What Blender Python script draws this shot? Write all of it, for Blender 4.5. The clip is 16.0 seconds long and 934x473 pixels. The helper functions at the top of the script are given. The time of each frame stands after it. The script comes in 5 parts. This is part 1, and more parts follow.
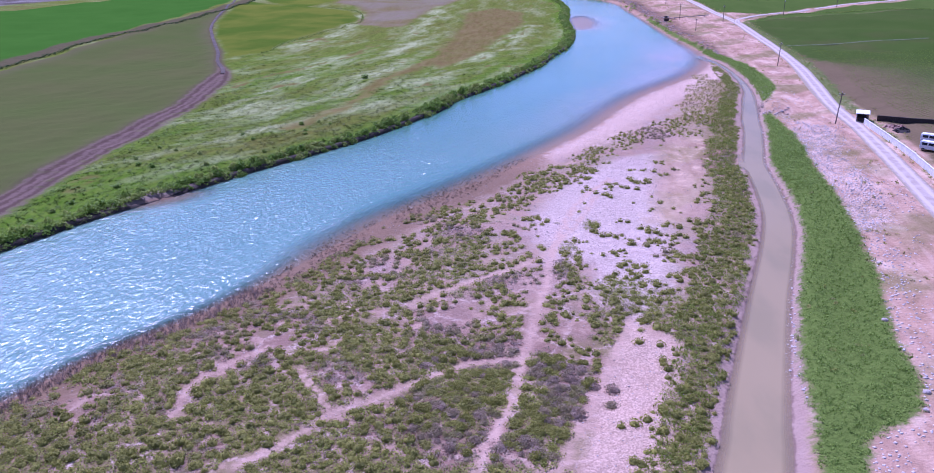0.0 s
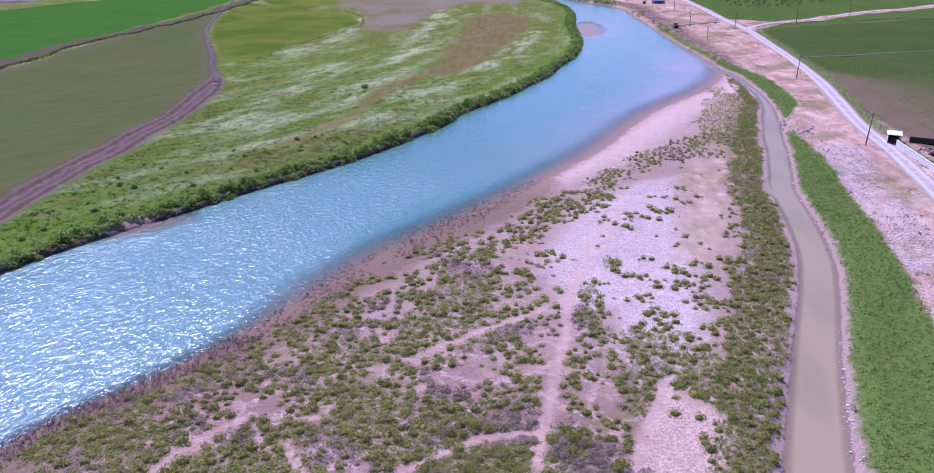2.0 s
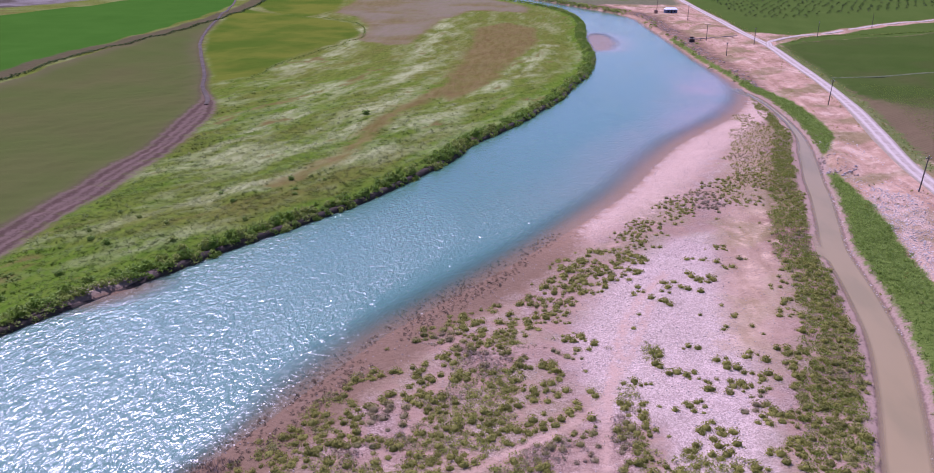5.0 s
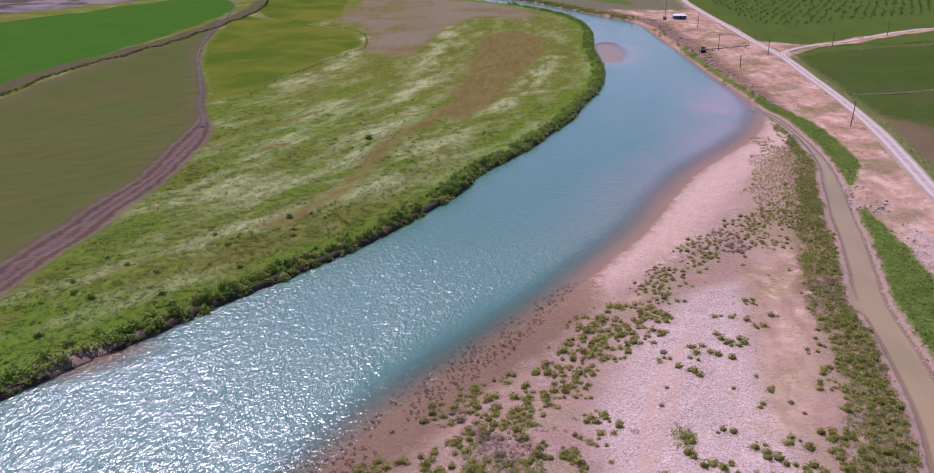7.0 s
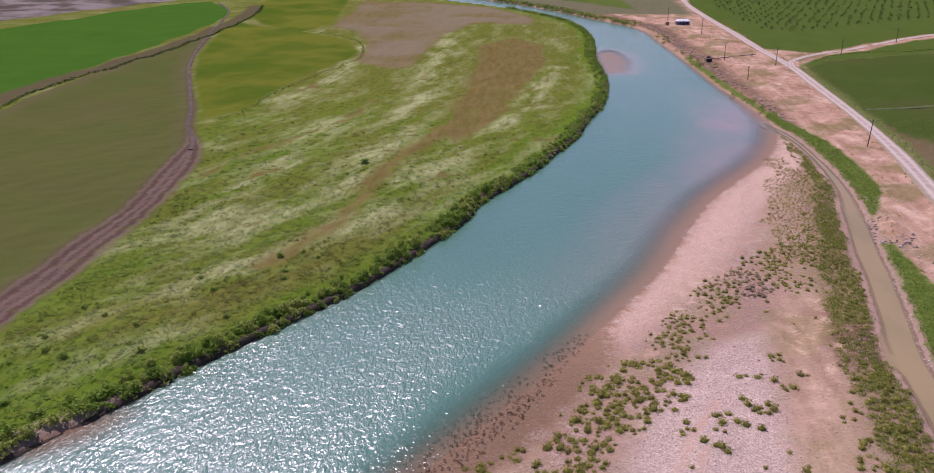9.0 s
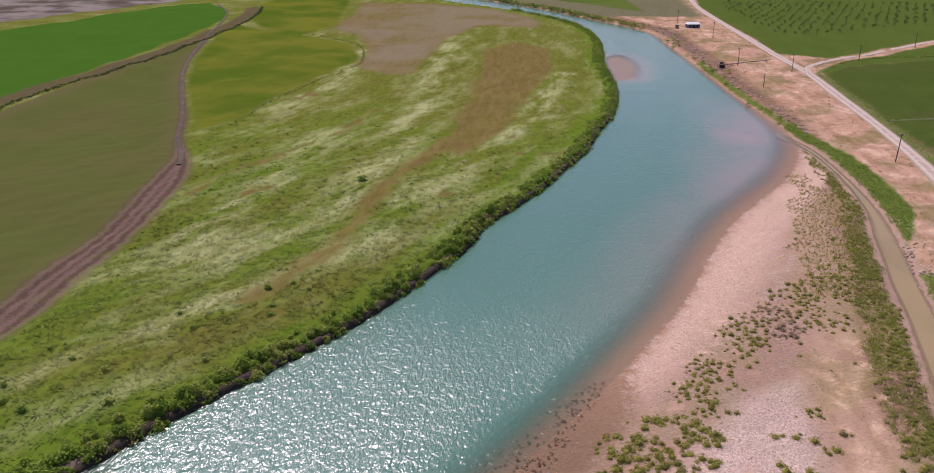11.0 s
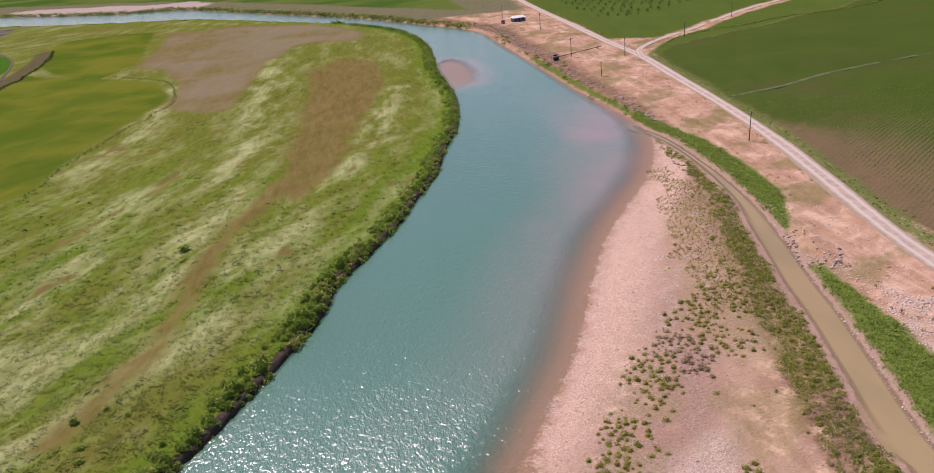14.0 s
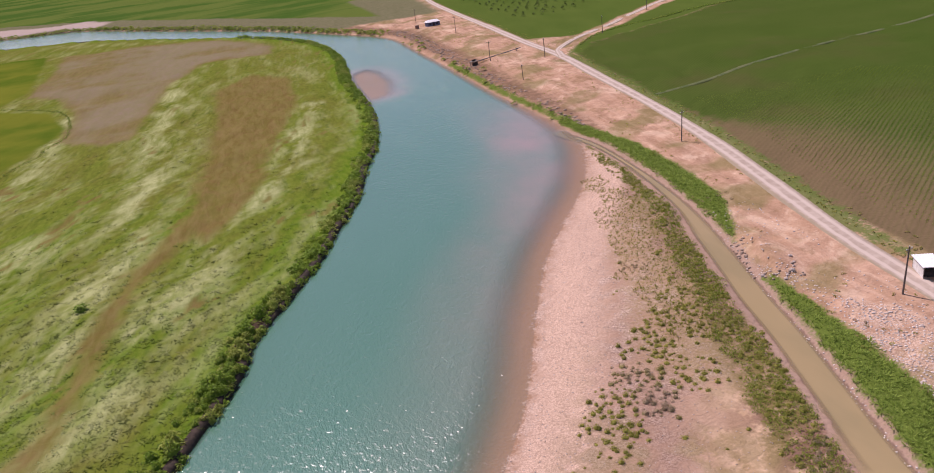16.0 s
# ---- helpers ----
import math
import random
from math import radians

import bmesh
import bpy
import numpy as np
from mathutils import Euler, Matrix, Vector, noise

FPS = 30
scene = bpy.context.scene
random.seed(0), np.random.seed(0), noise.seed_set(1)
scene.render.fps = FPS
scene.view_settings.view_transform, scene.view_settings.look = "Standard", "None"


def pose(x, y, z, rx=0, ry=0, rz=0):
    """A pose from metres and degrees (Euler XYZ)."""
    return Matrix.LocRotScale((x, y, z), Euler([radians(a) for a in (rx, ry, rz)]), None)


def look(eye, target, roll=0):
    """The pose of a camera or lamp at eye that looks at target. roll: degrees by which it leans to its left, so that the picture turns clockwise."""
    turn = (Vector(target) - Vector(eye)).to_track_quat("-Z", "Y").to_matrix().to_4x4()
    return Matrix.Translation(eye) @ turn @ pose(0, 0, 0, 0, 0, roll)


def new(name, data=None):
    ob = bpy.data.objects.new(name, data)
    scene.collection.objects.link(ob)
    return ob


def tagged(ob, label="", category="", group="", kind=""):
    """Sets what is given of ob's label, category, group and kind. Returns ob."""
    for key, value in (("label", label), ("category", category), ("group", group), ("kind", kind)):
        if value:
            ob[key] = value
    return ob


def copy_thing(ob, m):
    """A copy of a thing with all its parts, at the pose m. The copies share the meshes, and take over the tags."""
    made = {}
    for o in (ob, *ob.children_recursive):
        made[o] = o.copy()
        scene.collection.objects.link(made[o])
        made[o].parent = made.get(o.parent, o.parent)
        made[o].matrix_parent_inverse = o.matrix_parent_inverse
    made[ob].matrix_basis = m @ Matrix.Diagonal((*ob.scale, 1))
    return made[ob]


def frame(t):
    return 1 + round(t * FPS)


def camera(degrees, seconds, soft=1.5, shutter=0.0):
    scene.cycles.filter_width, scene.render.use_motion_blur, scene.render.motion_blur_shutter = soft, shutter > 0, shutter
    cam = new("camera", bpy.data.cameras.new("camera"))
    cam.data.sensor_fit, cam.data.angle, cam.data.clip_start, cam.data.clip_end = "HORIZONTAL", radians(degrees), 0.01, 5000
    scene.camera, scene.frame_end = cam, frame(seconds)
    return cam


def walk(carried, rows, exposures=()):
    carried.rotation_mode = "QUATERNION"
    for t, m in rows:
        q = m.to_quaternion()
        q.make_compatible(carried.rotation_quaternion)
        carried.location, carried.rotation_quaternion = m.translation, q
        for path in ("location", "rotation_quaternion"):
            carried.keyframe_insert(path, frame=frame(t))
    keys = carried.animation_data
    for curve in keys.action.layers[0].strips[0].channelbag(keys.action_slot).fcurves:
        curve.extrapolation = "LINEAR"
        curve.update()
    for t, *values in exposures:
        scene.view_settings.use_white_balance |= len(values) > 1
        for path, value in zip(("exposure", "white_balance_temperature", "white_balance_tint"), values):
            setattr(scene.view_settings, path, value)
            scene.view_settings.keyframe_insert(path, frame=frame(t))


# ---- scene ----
cam = camera(60.0, 16.0, soft=0.95)
PATH = [
    (0, (5.015, -3.678, 52.833), (4.836, -1.821, 52.111), -0.8),
    (0.5, (4.259, -0.135, 53.12), (4.081, 1.721, 52.397), -0.6),
    (1, (3.509, 3.538, 53.464), (3.332, 5.394, 52.741), -0.4),
    (1.5, (2.761, 7.076, 53.581), (2.584, 8.933, 52.859), -0.3),
    (2, (2.014, 10.691, 53.88), (1.839, 12.548, 53.158), -0.2),
    (2.5, (1.285, 14.186, 54.219), (1.111, 16.043, 53.496), -0.1),
    (3, (0.517, 17.937, 54.684), (0.345, 19.794, 53.961), -0.0),
    (3.5, (-0.269, 21.49, 55.386), (-0.441, 23.346, 54.661), 0.1),
    (4, (-1.075, 25.35, 56.309), (-1.248, 27.206, 55.585), 0.1),
    (6.5, (-4.491, 42.369, 62.908), (-4.671, 44.22, 62.173), 0.1),
    (7, (-5.16, 45.804, 64.311), (-5.341, 47.655, 63.574), 0.0),
    (7.5, (-5.667, 49.027, 65.698), (-5.846, 50.877, 64.96), -0.1),
    (8, (-6.249, 52.463, 66.973), (-6.425, 54.313, 66.234), -0.2),
    (8.5, (-6.831, 55.65, 67.969), (-7.006, 57.5, 67.227), -0.2),
    (9, (-7.283, 58.995, 68.709), (-7.459, 60.843, 67.965), -0.2),
    (9.2, (-7.404, 60.243, 68.809), (-7.582, 62.091, 68.067), -0.2),
    (11.5, (-9.009, 77.784, 69.681), (-9.194, 79.63, 68.932), -0.2),
    (12, (-9.345, 81.685, 69.972), (-9.53, 83.53, 69.222), -0.2),
    (12.5, (-9.591, 85.417, 70.144), (-9.74, 87.266, 69.395), -0.7),
    (13, (-9.54, 89.999, 70.138), (-9.604, 91.852, 69.389), -2.1),
    (13.5, (-8.806, 95.064, 69.823), (-8.759, 96.917, 69.071), -3.8),
    (14, (-8.195, 99.718, 69.552), (-8.031, 101.563, 68.797), -5.4),
    (14.5, (-7.688, 103.798, 69.539), (-7.435, 105.629, 68.777), -6.7),
    (15, (-7.006, 107.882, 69.737), (-6.71, 109.705, 68.969), -7.3),
    (15.5, (-6.382, 111.271, 69.873), (-6.066, 113.09, 69.103), -7.6),
    (16, (-5.788, 114.573, 70.079), (-5.455, 116.387, 69.307), -7.8),
]
walk(cam, [(t, look(eye, target, roll)) for t, eye, target, roll in PATH],
     exposures=[(0.0, 0.28, 4740, 55), (2.0, 0.28, 4860, 53), (4.0, 0.2, 5170, 53), (6.5, -0.03, 5620, 47), (9.0, -0.11, 6080, 41), (12.5, -0.11, 6550, 32), (14.0, 0.02, 6600, 35), (16.0, 0.04, 6600, 35)])

# world: clear day, high sun ahead to the left of the flight
SUN_ELEVATION, SUN_TURN = 56.0, -28.0
world = bpy.data.worlds.new("sky")
scene.world = world
world.use_nodes = True
wn, wl = world.node_tree.nodes, world.node_tree.links
sky = wn.new("ShaderNodeTexSky")
sky.sky_type, sky.sun_disc = "NISHITA", False
sky.sun_elevation, sky.sun_rotation = radians(SUN_ELEVATION), radians(SUN_TURN)
sky.dust_density = 0.7
wl.new(sky.outputs[0], wn["Background"].inputs[0])
wn["Background"].inputs[1].default_value = 0.09
sun = new("sun", bpy.data.lights.new("sun", "SUN"))
sun.data.energy, sun.data.angle, sun.data.color = 4.2, radians(0.6), (1.0, 0.95, 0.87)
E_, T_ = radians(SUN_ELEVATION), radians(SUN_TURN)
SUN_WAY = Vector((math.sin(T_) * math.cos(E_), math.cos(T_) * math.cos(E_), math.sin(E_)))
sun.matrix_world = Matrix.Translation((0, 0, 200)) @ SUN_WAY.to_track_quat("Z", "Y").to_matrix().to_4x4()


# ---- plan: curves in metres ----
def smooth(pts, step=6):
    """Catmull-Rom curve through the plan's corners."""
    p = np.array(pts, float)
    p = np.vstack([2 * p[0] - p[1], p, 2 * p[-1] - p[-2]])
    out = []
    for i in range(1, len(p) - 2):
        for k in range(step):
            t = k / step
            a, b, c, d = p[i - 1], p[i], p[i + 1], p[i + 2]
            out.append(0.5 * (2 * b + (c - a) * t + (2 * a - 5 * b + 4 * c - d) * t * t + (3 * b - a - 3 * c + d) * t ** 3))
    out.append(p[-2])
    return np.array(out)


LEFT_BANK = smooth([(-420, -160), (-220, -10), (-130, 66), (-103, 98), (-90, 120), (-84, 133), (-78, 144), (-70, 156), (-62, 170),
                    (-54, 182), (-42, 201), (-33, 220), (-25, 240), (-23, 251), (-16, 266), (-9, 282), (-3, 300), (4, 320), (9, 345),
                    (15, 368), (20, 415), (18, 477), (20, 545), (13.5, 600), (1, 636), (-25, 684), (-54, 720), (-81, 748), (-106, 779), (-131, 803), (-160, 834), (-200, 853), (-245, 878), (-330, 930), (-600, 1120)])
OUTER_BANK = smooth([(-330, -160), (-150, -20), (-90, 42), (-62, 70), (-54, 85), (-45, 98), (-38, 111), (-31, 127), (-25, 140),
                     (-17, 153), (-9, 166), (-1, 179), (7, 193), (13, 204), (19, 216), (27, 237), (37, 260), (49, 280),
                     (60, 299), (69, 323), (72, 347), (70, 375), (66, 412), (63, 462), (58, 530), (52, 588), (26, 640), (-16, 711),
                     (-61, 772), (-114, 842), (-170, 915), (-205, 945), (-262, 965), (-380, 1050), (-600, 1230)])
CHANNEL = smooth([(-45, -150), (-15, -55), (8, 10), (18, 40), (27, 66), (30, 77), (34, 91), (39, 108), (45, 127), (49.5, 144), (52, 162), (53.9, 181), (57.4, 197),
                  (60.8, 212.5), (63.2, 226), (65.6, 237), (68.6, 251.5), (71.5, 265.5), (73.2, 280), (74.2, 300), (73.5, 324), (69, 345)])
CHANNEL_Y = [10, 66, 77, 91, 108, 144, 161, 181, 197, 213, 228, 254, 268, 285, 305, 345]
CHANNEL_HALF = [4.0, 3.7, 3.5, 3.2, 2.9, 2.7, 2.6, 2.4, 2.4, 2.4, 2.4, 2.1, 1.4, 1.1, 0.8, 1.2]
RIGHT_EDGE = np.vstack([CHANNEL[:-14], OUTER_BANK[120:]])
ROAD = smooth([(52, -60), (66, 60), (76.5, 130), (83, 178), (86.3, 208), (88.7, 238), (93.4, 270), (98, 304), (101.5, 346), (104, 400),
               (106, 446), (104, 492), (103, 554), (101, 639), (101, 714), (108, 800), (125, 950)])
SIDE_ROAD = smooth([(106, 444), (110, 460), (120, 474), (140, 492), (165, 515), (205, 548), (260, 590), (340, 650), (470, 740)])
TRACK = smooth([(-96, 60), (-103, 130), (-104, 170), (-104.5, 205), (-105, 238), (-108, 262), (-114.5, 292), (-126, 316), (-136, 342),
                (-162, 401), (-180, 446), (-204, 528), (-237, 648), (-270, 712)])
HEDGE = smooth([(-200, 120), (-203, 230), (-208, 320), (-210.5, 385), (-206, 434), (-202.5, 490), (-204, 552), (-211, 630), (-226, 690)])
BAR_THREADS = [smooth(c) for c in ([(-26, 63), (-23, 66), (-18, 73), (-13, 77), (-8, 82), (-3, 86.5), (4, 88)], [(-25, 83), (-19.5, 75), (-17, 72.5)], [(-14, 103), (-5, 111.5), (4.5, 120.5), (11, 135), (16, 152)],
                                  [(18, 99), (13, 83), (9.6, 72), (7, 62)], [(-36, 71), (-36, 79), (-30, 88)])]
BAR_PATH = smooth([(-4, 52), (-1, 64), (2, 76), (3, 85), (4, 94), (6, 110), (8, 128), (12, 148), (20, 165)])

LEFT_LAND = np.vstack([LEFT_BANK, [(-4000, 1500), (-4000, -800), (-420, -800)]])
RIGHT_LAND = np.vstack([OUTER_BANK, [(-600, 4500), (4500, 4500), (4500, -800), (-330, -800)]])
RIGHT_TERRACE = np.vstack([RIGHT_EDGE, [(-600, 4500), (4500, 4500), (4500, -800), (-60, -800)]])
GRASS_STRIP = np.array([(-36, -130), (14, 20), (33.5, 66), (38.5, 92), (47.2, 126), (52.9, 146), (55, 164), (56.7, 180), (58.7, 188), (61.2, 199), (63.4, 211), (65.6, 223), (67, 232), (69.3, 229), (69.6, 219), (69.2, 208), (68.4, 198), (67, 186),
                        (65, 168), (62.5, 147), (60, 131), (57.5, 116), (54, 104), (51, 92), (50, 83), (47, 76), (40, 71), (37, 62), (22, 20), (-28, -130)], float)
GRASS_PATCH = np.array([(70.5, 246), (75.5, 254), (80, 266), (82.5, 281), (83, 296), (82, 317), (78, 338), (76, 360), (72.5, 354), (74, 332), (75.5, 310), (75.5, 288), (73.5, 266)], float)
GREEN_FIELD = np.array([(-217, 100), (-217, 365), (-220, 395), (-218, 457), (-220, 531), (-223, 582), (-231, 634), (-250, 680), (-279, 718), (-297, 705), (-320, 656), (-332, 598), (-348, 550), (-420, 400), (-470, 100)], float)
FALLOW = np.array([(-106, 60), (-109, 130), (-110, 170), (-110.5, 205), (-110, 240), (-113, 265), (-119, 292), (-130, 316), (-141, 345), (-170, 403),
                   (-187, 450), (-205, 520), (-203, 440), (-202, 388), (-199, 320), (-196, 230), (-192, 60)], float)
OLIVE_FIELD = np.array([(-124, 324), (-116, 341), (-114.5, 362), (-115, 400), (-106, 439), (-103, 478), (-117, 516), (-144, 538), (-184, 570), (-216, 596), (-196, 515), (-180, 455), (-160, 401), (-136, 350)], float)
OLIVE_FAR = np.array([(-154, 545), (-189, 583), (-222, 640), (-239, 745), (-172, 750), (-145, 590)], float)
BROWN_UPPER = np.array([(-157, 735), (-147, 650), (-141, 575), (-120, 551), (-103, 498), (-101, 455), (-82, 427), (-69, 428), (-67, 474), (-69, 532), (-53, 593), (-15, 593), (-15, 632), (-48, 690), (-89, 722)], float)
BROWN_RIDGE = np.array([(-42, 499), (-25, 528), (-8, 504), (-7, 450), (-15, 402), (-20, 355), (-27, 318), (-35, 302), (-40, 322), (-40, 352), (-37, 395), (-38, 447)], float)
BROWN_TRACE = smooth([(-38, 330), (-42, 306), (-48, 291), (-50.5, 272), (-52, 250), (-54, 231), (-57.5, 217), (-63, 206)])
PALE_STREAKS = [(smooth(c), w) for c, w in (([(-65, 552), (-60, 470), (-57, 400), (-54.5, 345), (-55, 290), (-60, 268), (-66, 250), (-78, 225)], 7.0),
                                            ([(-1, 440), (-11, 380), (-19.5, 340), (-31, 312), (-34, 290), (-42, 262)], 6.0),
                                            ([(-107, 527), (-100, 470), (-98.5, 430), (-102, 390), (-108, 356)], 6.0),
                                            ([(-45, 246), (-52.5, 234), (-56, 222), (-63, 212), (-76, 194)], 4.5),
                                            ([(-80, 330), (-84, 270), (-88, 215)], 6.0))]
RIGHT_FIELD = np.array([(72, -60), (82, 80), (92, 150), (99, 226), (97, 246), (101, 270), (106, 304), (109, 346), (111, 400), (114, 440), (128, 464), (170, 480),
                        (240, 516), (340, 582), (470, 640), (600, 300), (400, -60)], float)
ORCHARD_FIELD = np.array([(112, 500), (112, 554), (109, 640), (109, 714), (118, 800), (140, 950), (300, 950), (520, 800), (400, 706), (260, 604), (160, 524), (125, 492)], float)
NORTH_FIELD = np.array([(59, 676), (6, 742), (-39, 806), (-92, 874), (-150, 952), (-260, 1062), (-600, 1300), (-900, 1900), (300, 1900), (105, 850), (48, 800)], float)
FAR_SAND = np.array([(-400, 1062), (-263, 972), (-205, 958), (-170, 928), (-160, 952), (-192, 1005), (-217, 995), (-262, 1030), (-420, 1120)], float)
ROADSIDE_GREEN = np.array([(110, 446), (120, 466), (142, 487), (168, 510), (208, 543), (262, 584), (345, 642), (345, 588), (240, 518), (170, 482), (128, 465), (114, 441)], float)
FAR_GRAVEL = np.array([(-372, 585), (-335, 680), (-300, 760), (-330, 900), (-620, 1080), (-1200, 900), (-1200, 250), (-500, 330)], float)
PALE_GRAVEL = np.array([(6, 118), (2, 140), (8, 158), (13, 169), (22, 181), (33, 189), (31, 172), (28, 152), (29, 135), (27, 118), (22, 100), (18, 96), (14, 104), (13, 118)], float)
BARE_GRAVEL = np.array([(8, 58), (11, 75), (14.5, 90), (18, 98), (25, 91), (21.5, 78), (17.5, 58)], float)
SCRUB_BAND = np.array([(-12, 140), (-2, 155), (7, 170), (13, 185), (20, 198), (26, 209), (34, 219), (46, 229), (56, 231), (53, 216), (44, 206), (36, 203), (28, 195), (20, 181), (13, 167), (4, 151), (-6, 136)], float)
SAND = np.array([(25, 140), (29, 152), (32, 172), (34, 190), (38, 202), (49, 207), (49, 190), (43, 172), (38, 160), (35, 148), (31, 138)], float)
SHRUB_LINE = smooth([(-48, 80), (-43, 88), (-36, 98), (-30.5, 107), (-24, 116), (-17, 128), (-8.6, 141), (1.5, 161), (10.5, 177), (17, 190)])
ISLET = np.array([(22, 492), (27, 500), (30, 488), (31.5, 466), (28, 442), (24, 438), (21.5, 456)], float)
STUBBLE = np.array([(60, 300), (64, 300), (66, 280), (63, 250), (58, 228), (52, 212), (42, 208), (36, 214), (44, 234), (51, 262)], float)
RUBBLE = np.array([(58, 132), (60.5, 146), (64, 160), (66.5, 180), (67.5, 204), (74, 216), (79, 211), (78.5, 200), (74, 184), (72.5, 166), (68, 138)], float)
DIRT_BULGE = np.array([(67, 236), (68.6, 229.5), (73, 228), (78, 238), (76, 247), (71, 246)], float)


def line_distance(x, y, line):
    """Distance of many points from a curve."""
    best = np.full(x.shape, 1e9)
    for (ax, ay), (bx, by) in zip(line[:-1], line[1:]):
        ux, uy = bx - ax, by - ay
        k = np.clip(((x - ax) * ux + (y - ay) * uy) / max(ux * ux + uy * uy, 1e-9), 0, 1)
        best = np.minimum(best, (x - ax - k * ux) ** 2 + (y - ay - k * uy) ** 2)
    return np.sqrt(best)


def area_distance(x, y, area):
    """Signed distance from a closed outline, positive inside."""
    ring = np.vstack([area, area[:1]])
    inside = np.zeros(x.shape, bool)
    for (ax, ay), (bx, by) in zip(ring[:-1], ring[1:]):
        if ay != by:
            inside ^= ((ay > y) != (by > y)) & (x < (bx - ax) * (y - ay) / (by - ay) + ax)
    return np.where(inside, 1, -1) * line_distance(x, y, ring)


def step01(a, b, v):
    k = np.clip((v - a) / (b - a), 0, 1)
    return k * k * (3 - 2 * k)


RNG = np.random.default_rng(4)
WAVES = [(RNG.uniform(0, 6.28), 6.28 / l, RNG.uniform(0, 6.28), l ** 0.8 * 0.02) for l in (2.6, 3.4, 4.2, 5, 6.5, 9, 11, 14, 19, 26, 37, 55, 80)]


def rough(x, y):
    """Gentle unevenness of the land, in metres."""
    out = np.zeros(np.shape(x))
    for turn, k, off, size in WAVES:
        out = out + size * np.sin(k * (x * np.cos(turn) + y * np.sin(turn)) + off + np.sin(x * k * 0.37 + y * k * 0.21))
    return out


def channel_distance(x, y):
    return line_distance(x, y, CHANNEL) - np.interp(y, CHANNEL_Y, CHANNEL_HALF)


def channel_level(y):
    return np.interp(y, [0, 60, 280, 345], [0.55, 0.5, 0.3, -0.05])


def height(x, y, dl=None, dr=None, dt=None, dc=None):
    x, y = np.asarray(x, float), np.asarray(y, float)
    dl = area_distance(x, y, LEFT_LAND) if dl is None else dl
    dr = area_distance(x, y, RIGHT_LAND) if dr is None else dr
    dt = area_distance(x, y, RIGHT_TERRACE) if dt is None else dt
    dc = channel_distance(x, y) if dc is None else dc
    r = rough(x, y)
    r = r * step01(2.2, 7.0, line_distance(x, y, ROAD))
    bed = -np.minimum(np.minimum(2.4, np.maximum(-dl, 0) * 0.6 + 0.1), np.maximum(-dr, 0) * (0.115 + 0.02 * step01(225, 165, y) + 0.2 * step01(310, 430, y) + 0.2 * step01(128, 98, y)))
    bed = np.maximum(bed, np.where(np.abs(y - 150) < 14, 0.16 - 0.16 * np.maximum(-dl, 0) - 0.9 * ((y - 150) / 10) ** 2, -9))
    islet = area_distance(x, y, ISLET)
    bed = np.maximum(bed, np.minimum(-2.3 + 0.125 * np.clip(islet + 15, 0, 30), -0.42))
    left = 0.95 * step01(-0.6, 1.4, dl) + 0.9 * step01(3, 25, dl) + r * 0.5 * step01(0, 12, dl)
    bar = 0.055 * np.clip(dr, 0, 9) + 0.45 * step01(6, 22, dr) + r * 0.4 * step01(1, 10, dr)
    terrace = 0.9 * step01(0, 7, dt) + 0.7 * step01(8, 24, dt) + r * 0.45 * step01(2, 10, dt)
    bulge = 1.3 * step01(-2, 4, area_distance(x, y, DIRT_BULGE)) + 0.5 * step01(-3, 4, area_distance(x, y, RUBBLE)) * (0.6 + r)
    right = np.where(dt > 0, np.clip((0.075 + 0.12 * step01(345, 380, y)) * dr, 0, 0.75) + terrace + bulge, bar)
    z = np.where(dl > -0.6, left, np.where(dr > 0, right, bed))
    bank = channel_level(y) - 0.35 + 0.5 * np.clip(dc + 0.6, 0, 4)
    z = np.where((dr > 0) & (dc < 3.4), np.minimum(z, np.maximum(bank, channel_level(y) - 0.5)), z)
    return z


def field_noise(x, y, seed):
    """Noise in four sizes, in -1 to 1."""
    p = np.stack([x, y], -1).reshape(-1, 2)
    return np.array([0.55 * noise.noise((a, b, seed)) + 0.35 * noise.noise((2.7 * a, 2.7 * b, seed + 9)) + 0.28 * noise.noise((7 * a, 7 * b, seed + 17)) + 0.16 * noise.noise((17 * a, 17 * b, seed + 23)) for a, b in p.tolist()])


def meadow_tones(x, y, dl):
    """How pale, how lush and how brown the meadow is; its swaths run along the bank."""
    grain = field_noise(dl * 0.085, y * 0.026, 3.0)
    green = field_noise(dl * 0.045, y * 0.013, 40.0)
    streak = np.zeros(len(x))
    for c, w in PALE_STREAKS:
        streak = np.maximum(streak, np.exp(-(line_distance(x, y, c) / w) ** 2))
    band = step01(6, 14, dl) * step01(46, 26, dl) * step01(330, 210, y)
    tatter = field_noise(dl * 0.13, y * 0.05, 71.0)
    pale = np.clip((0.5 * streak + 0.14 * band + 0.1) * (1 + 2.4 * tatter) + 0.9 * grain + 0.25 * tatter - 0.05 - 0.5 * step01(7, 2, dl) - 0.16 * step01(235, 175, y), 0, 1)
    brown = np.maximum.reduce([area_distance(x, y, BROWN_UPPER), area_distance(x, y, BROWN_RIDGE), 2.2 - line_distance(x, y, BROWN_TRACE)])
    brown = step01(-2.6, 2.6, np.maximum(brown + 5.0 * grain, -8.5 + 22 * green + 9 * tatter))
    lush = np.clip(0.6 + 0.2 * step01(235, 175, y) + 1.3 * green + 0.35 * step01(14, 4, dl), 0, 1) * (1 - 0.5 * step01(270, 420, y) * step01(4, 12, dl))
    return pale * (1 - 0.8 * brown), lush, brown


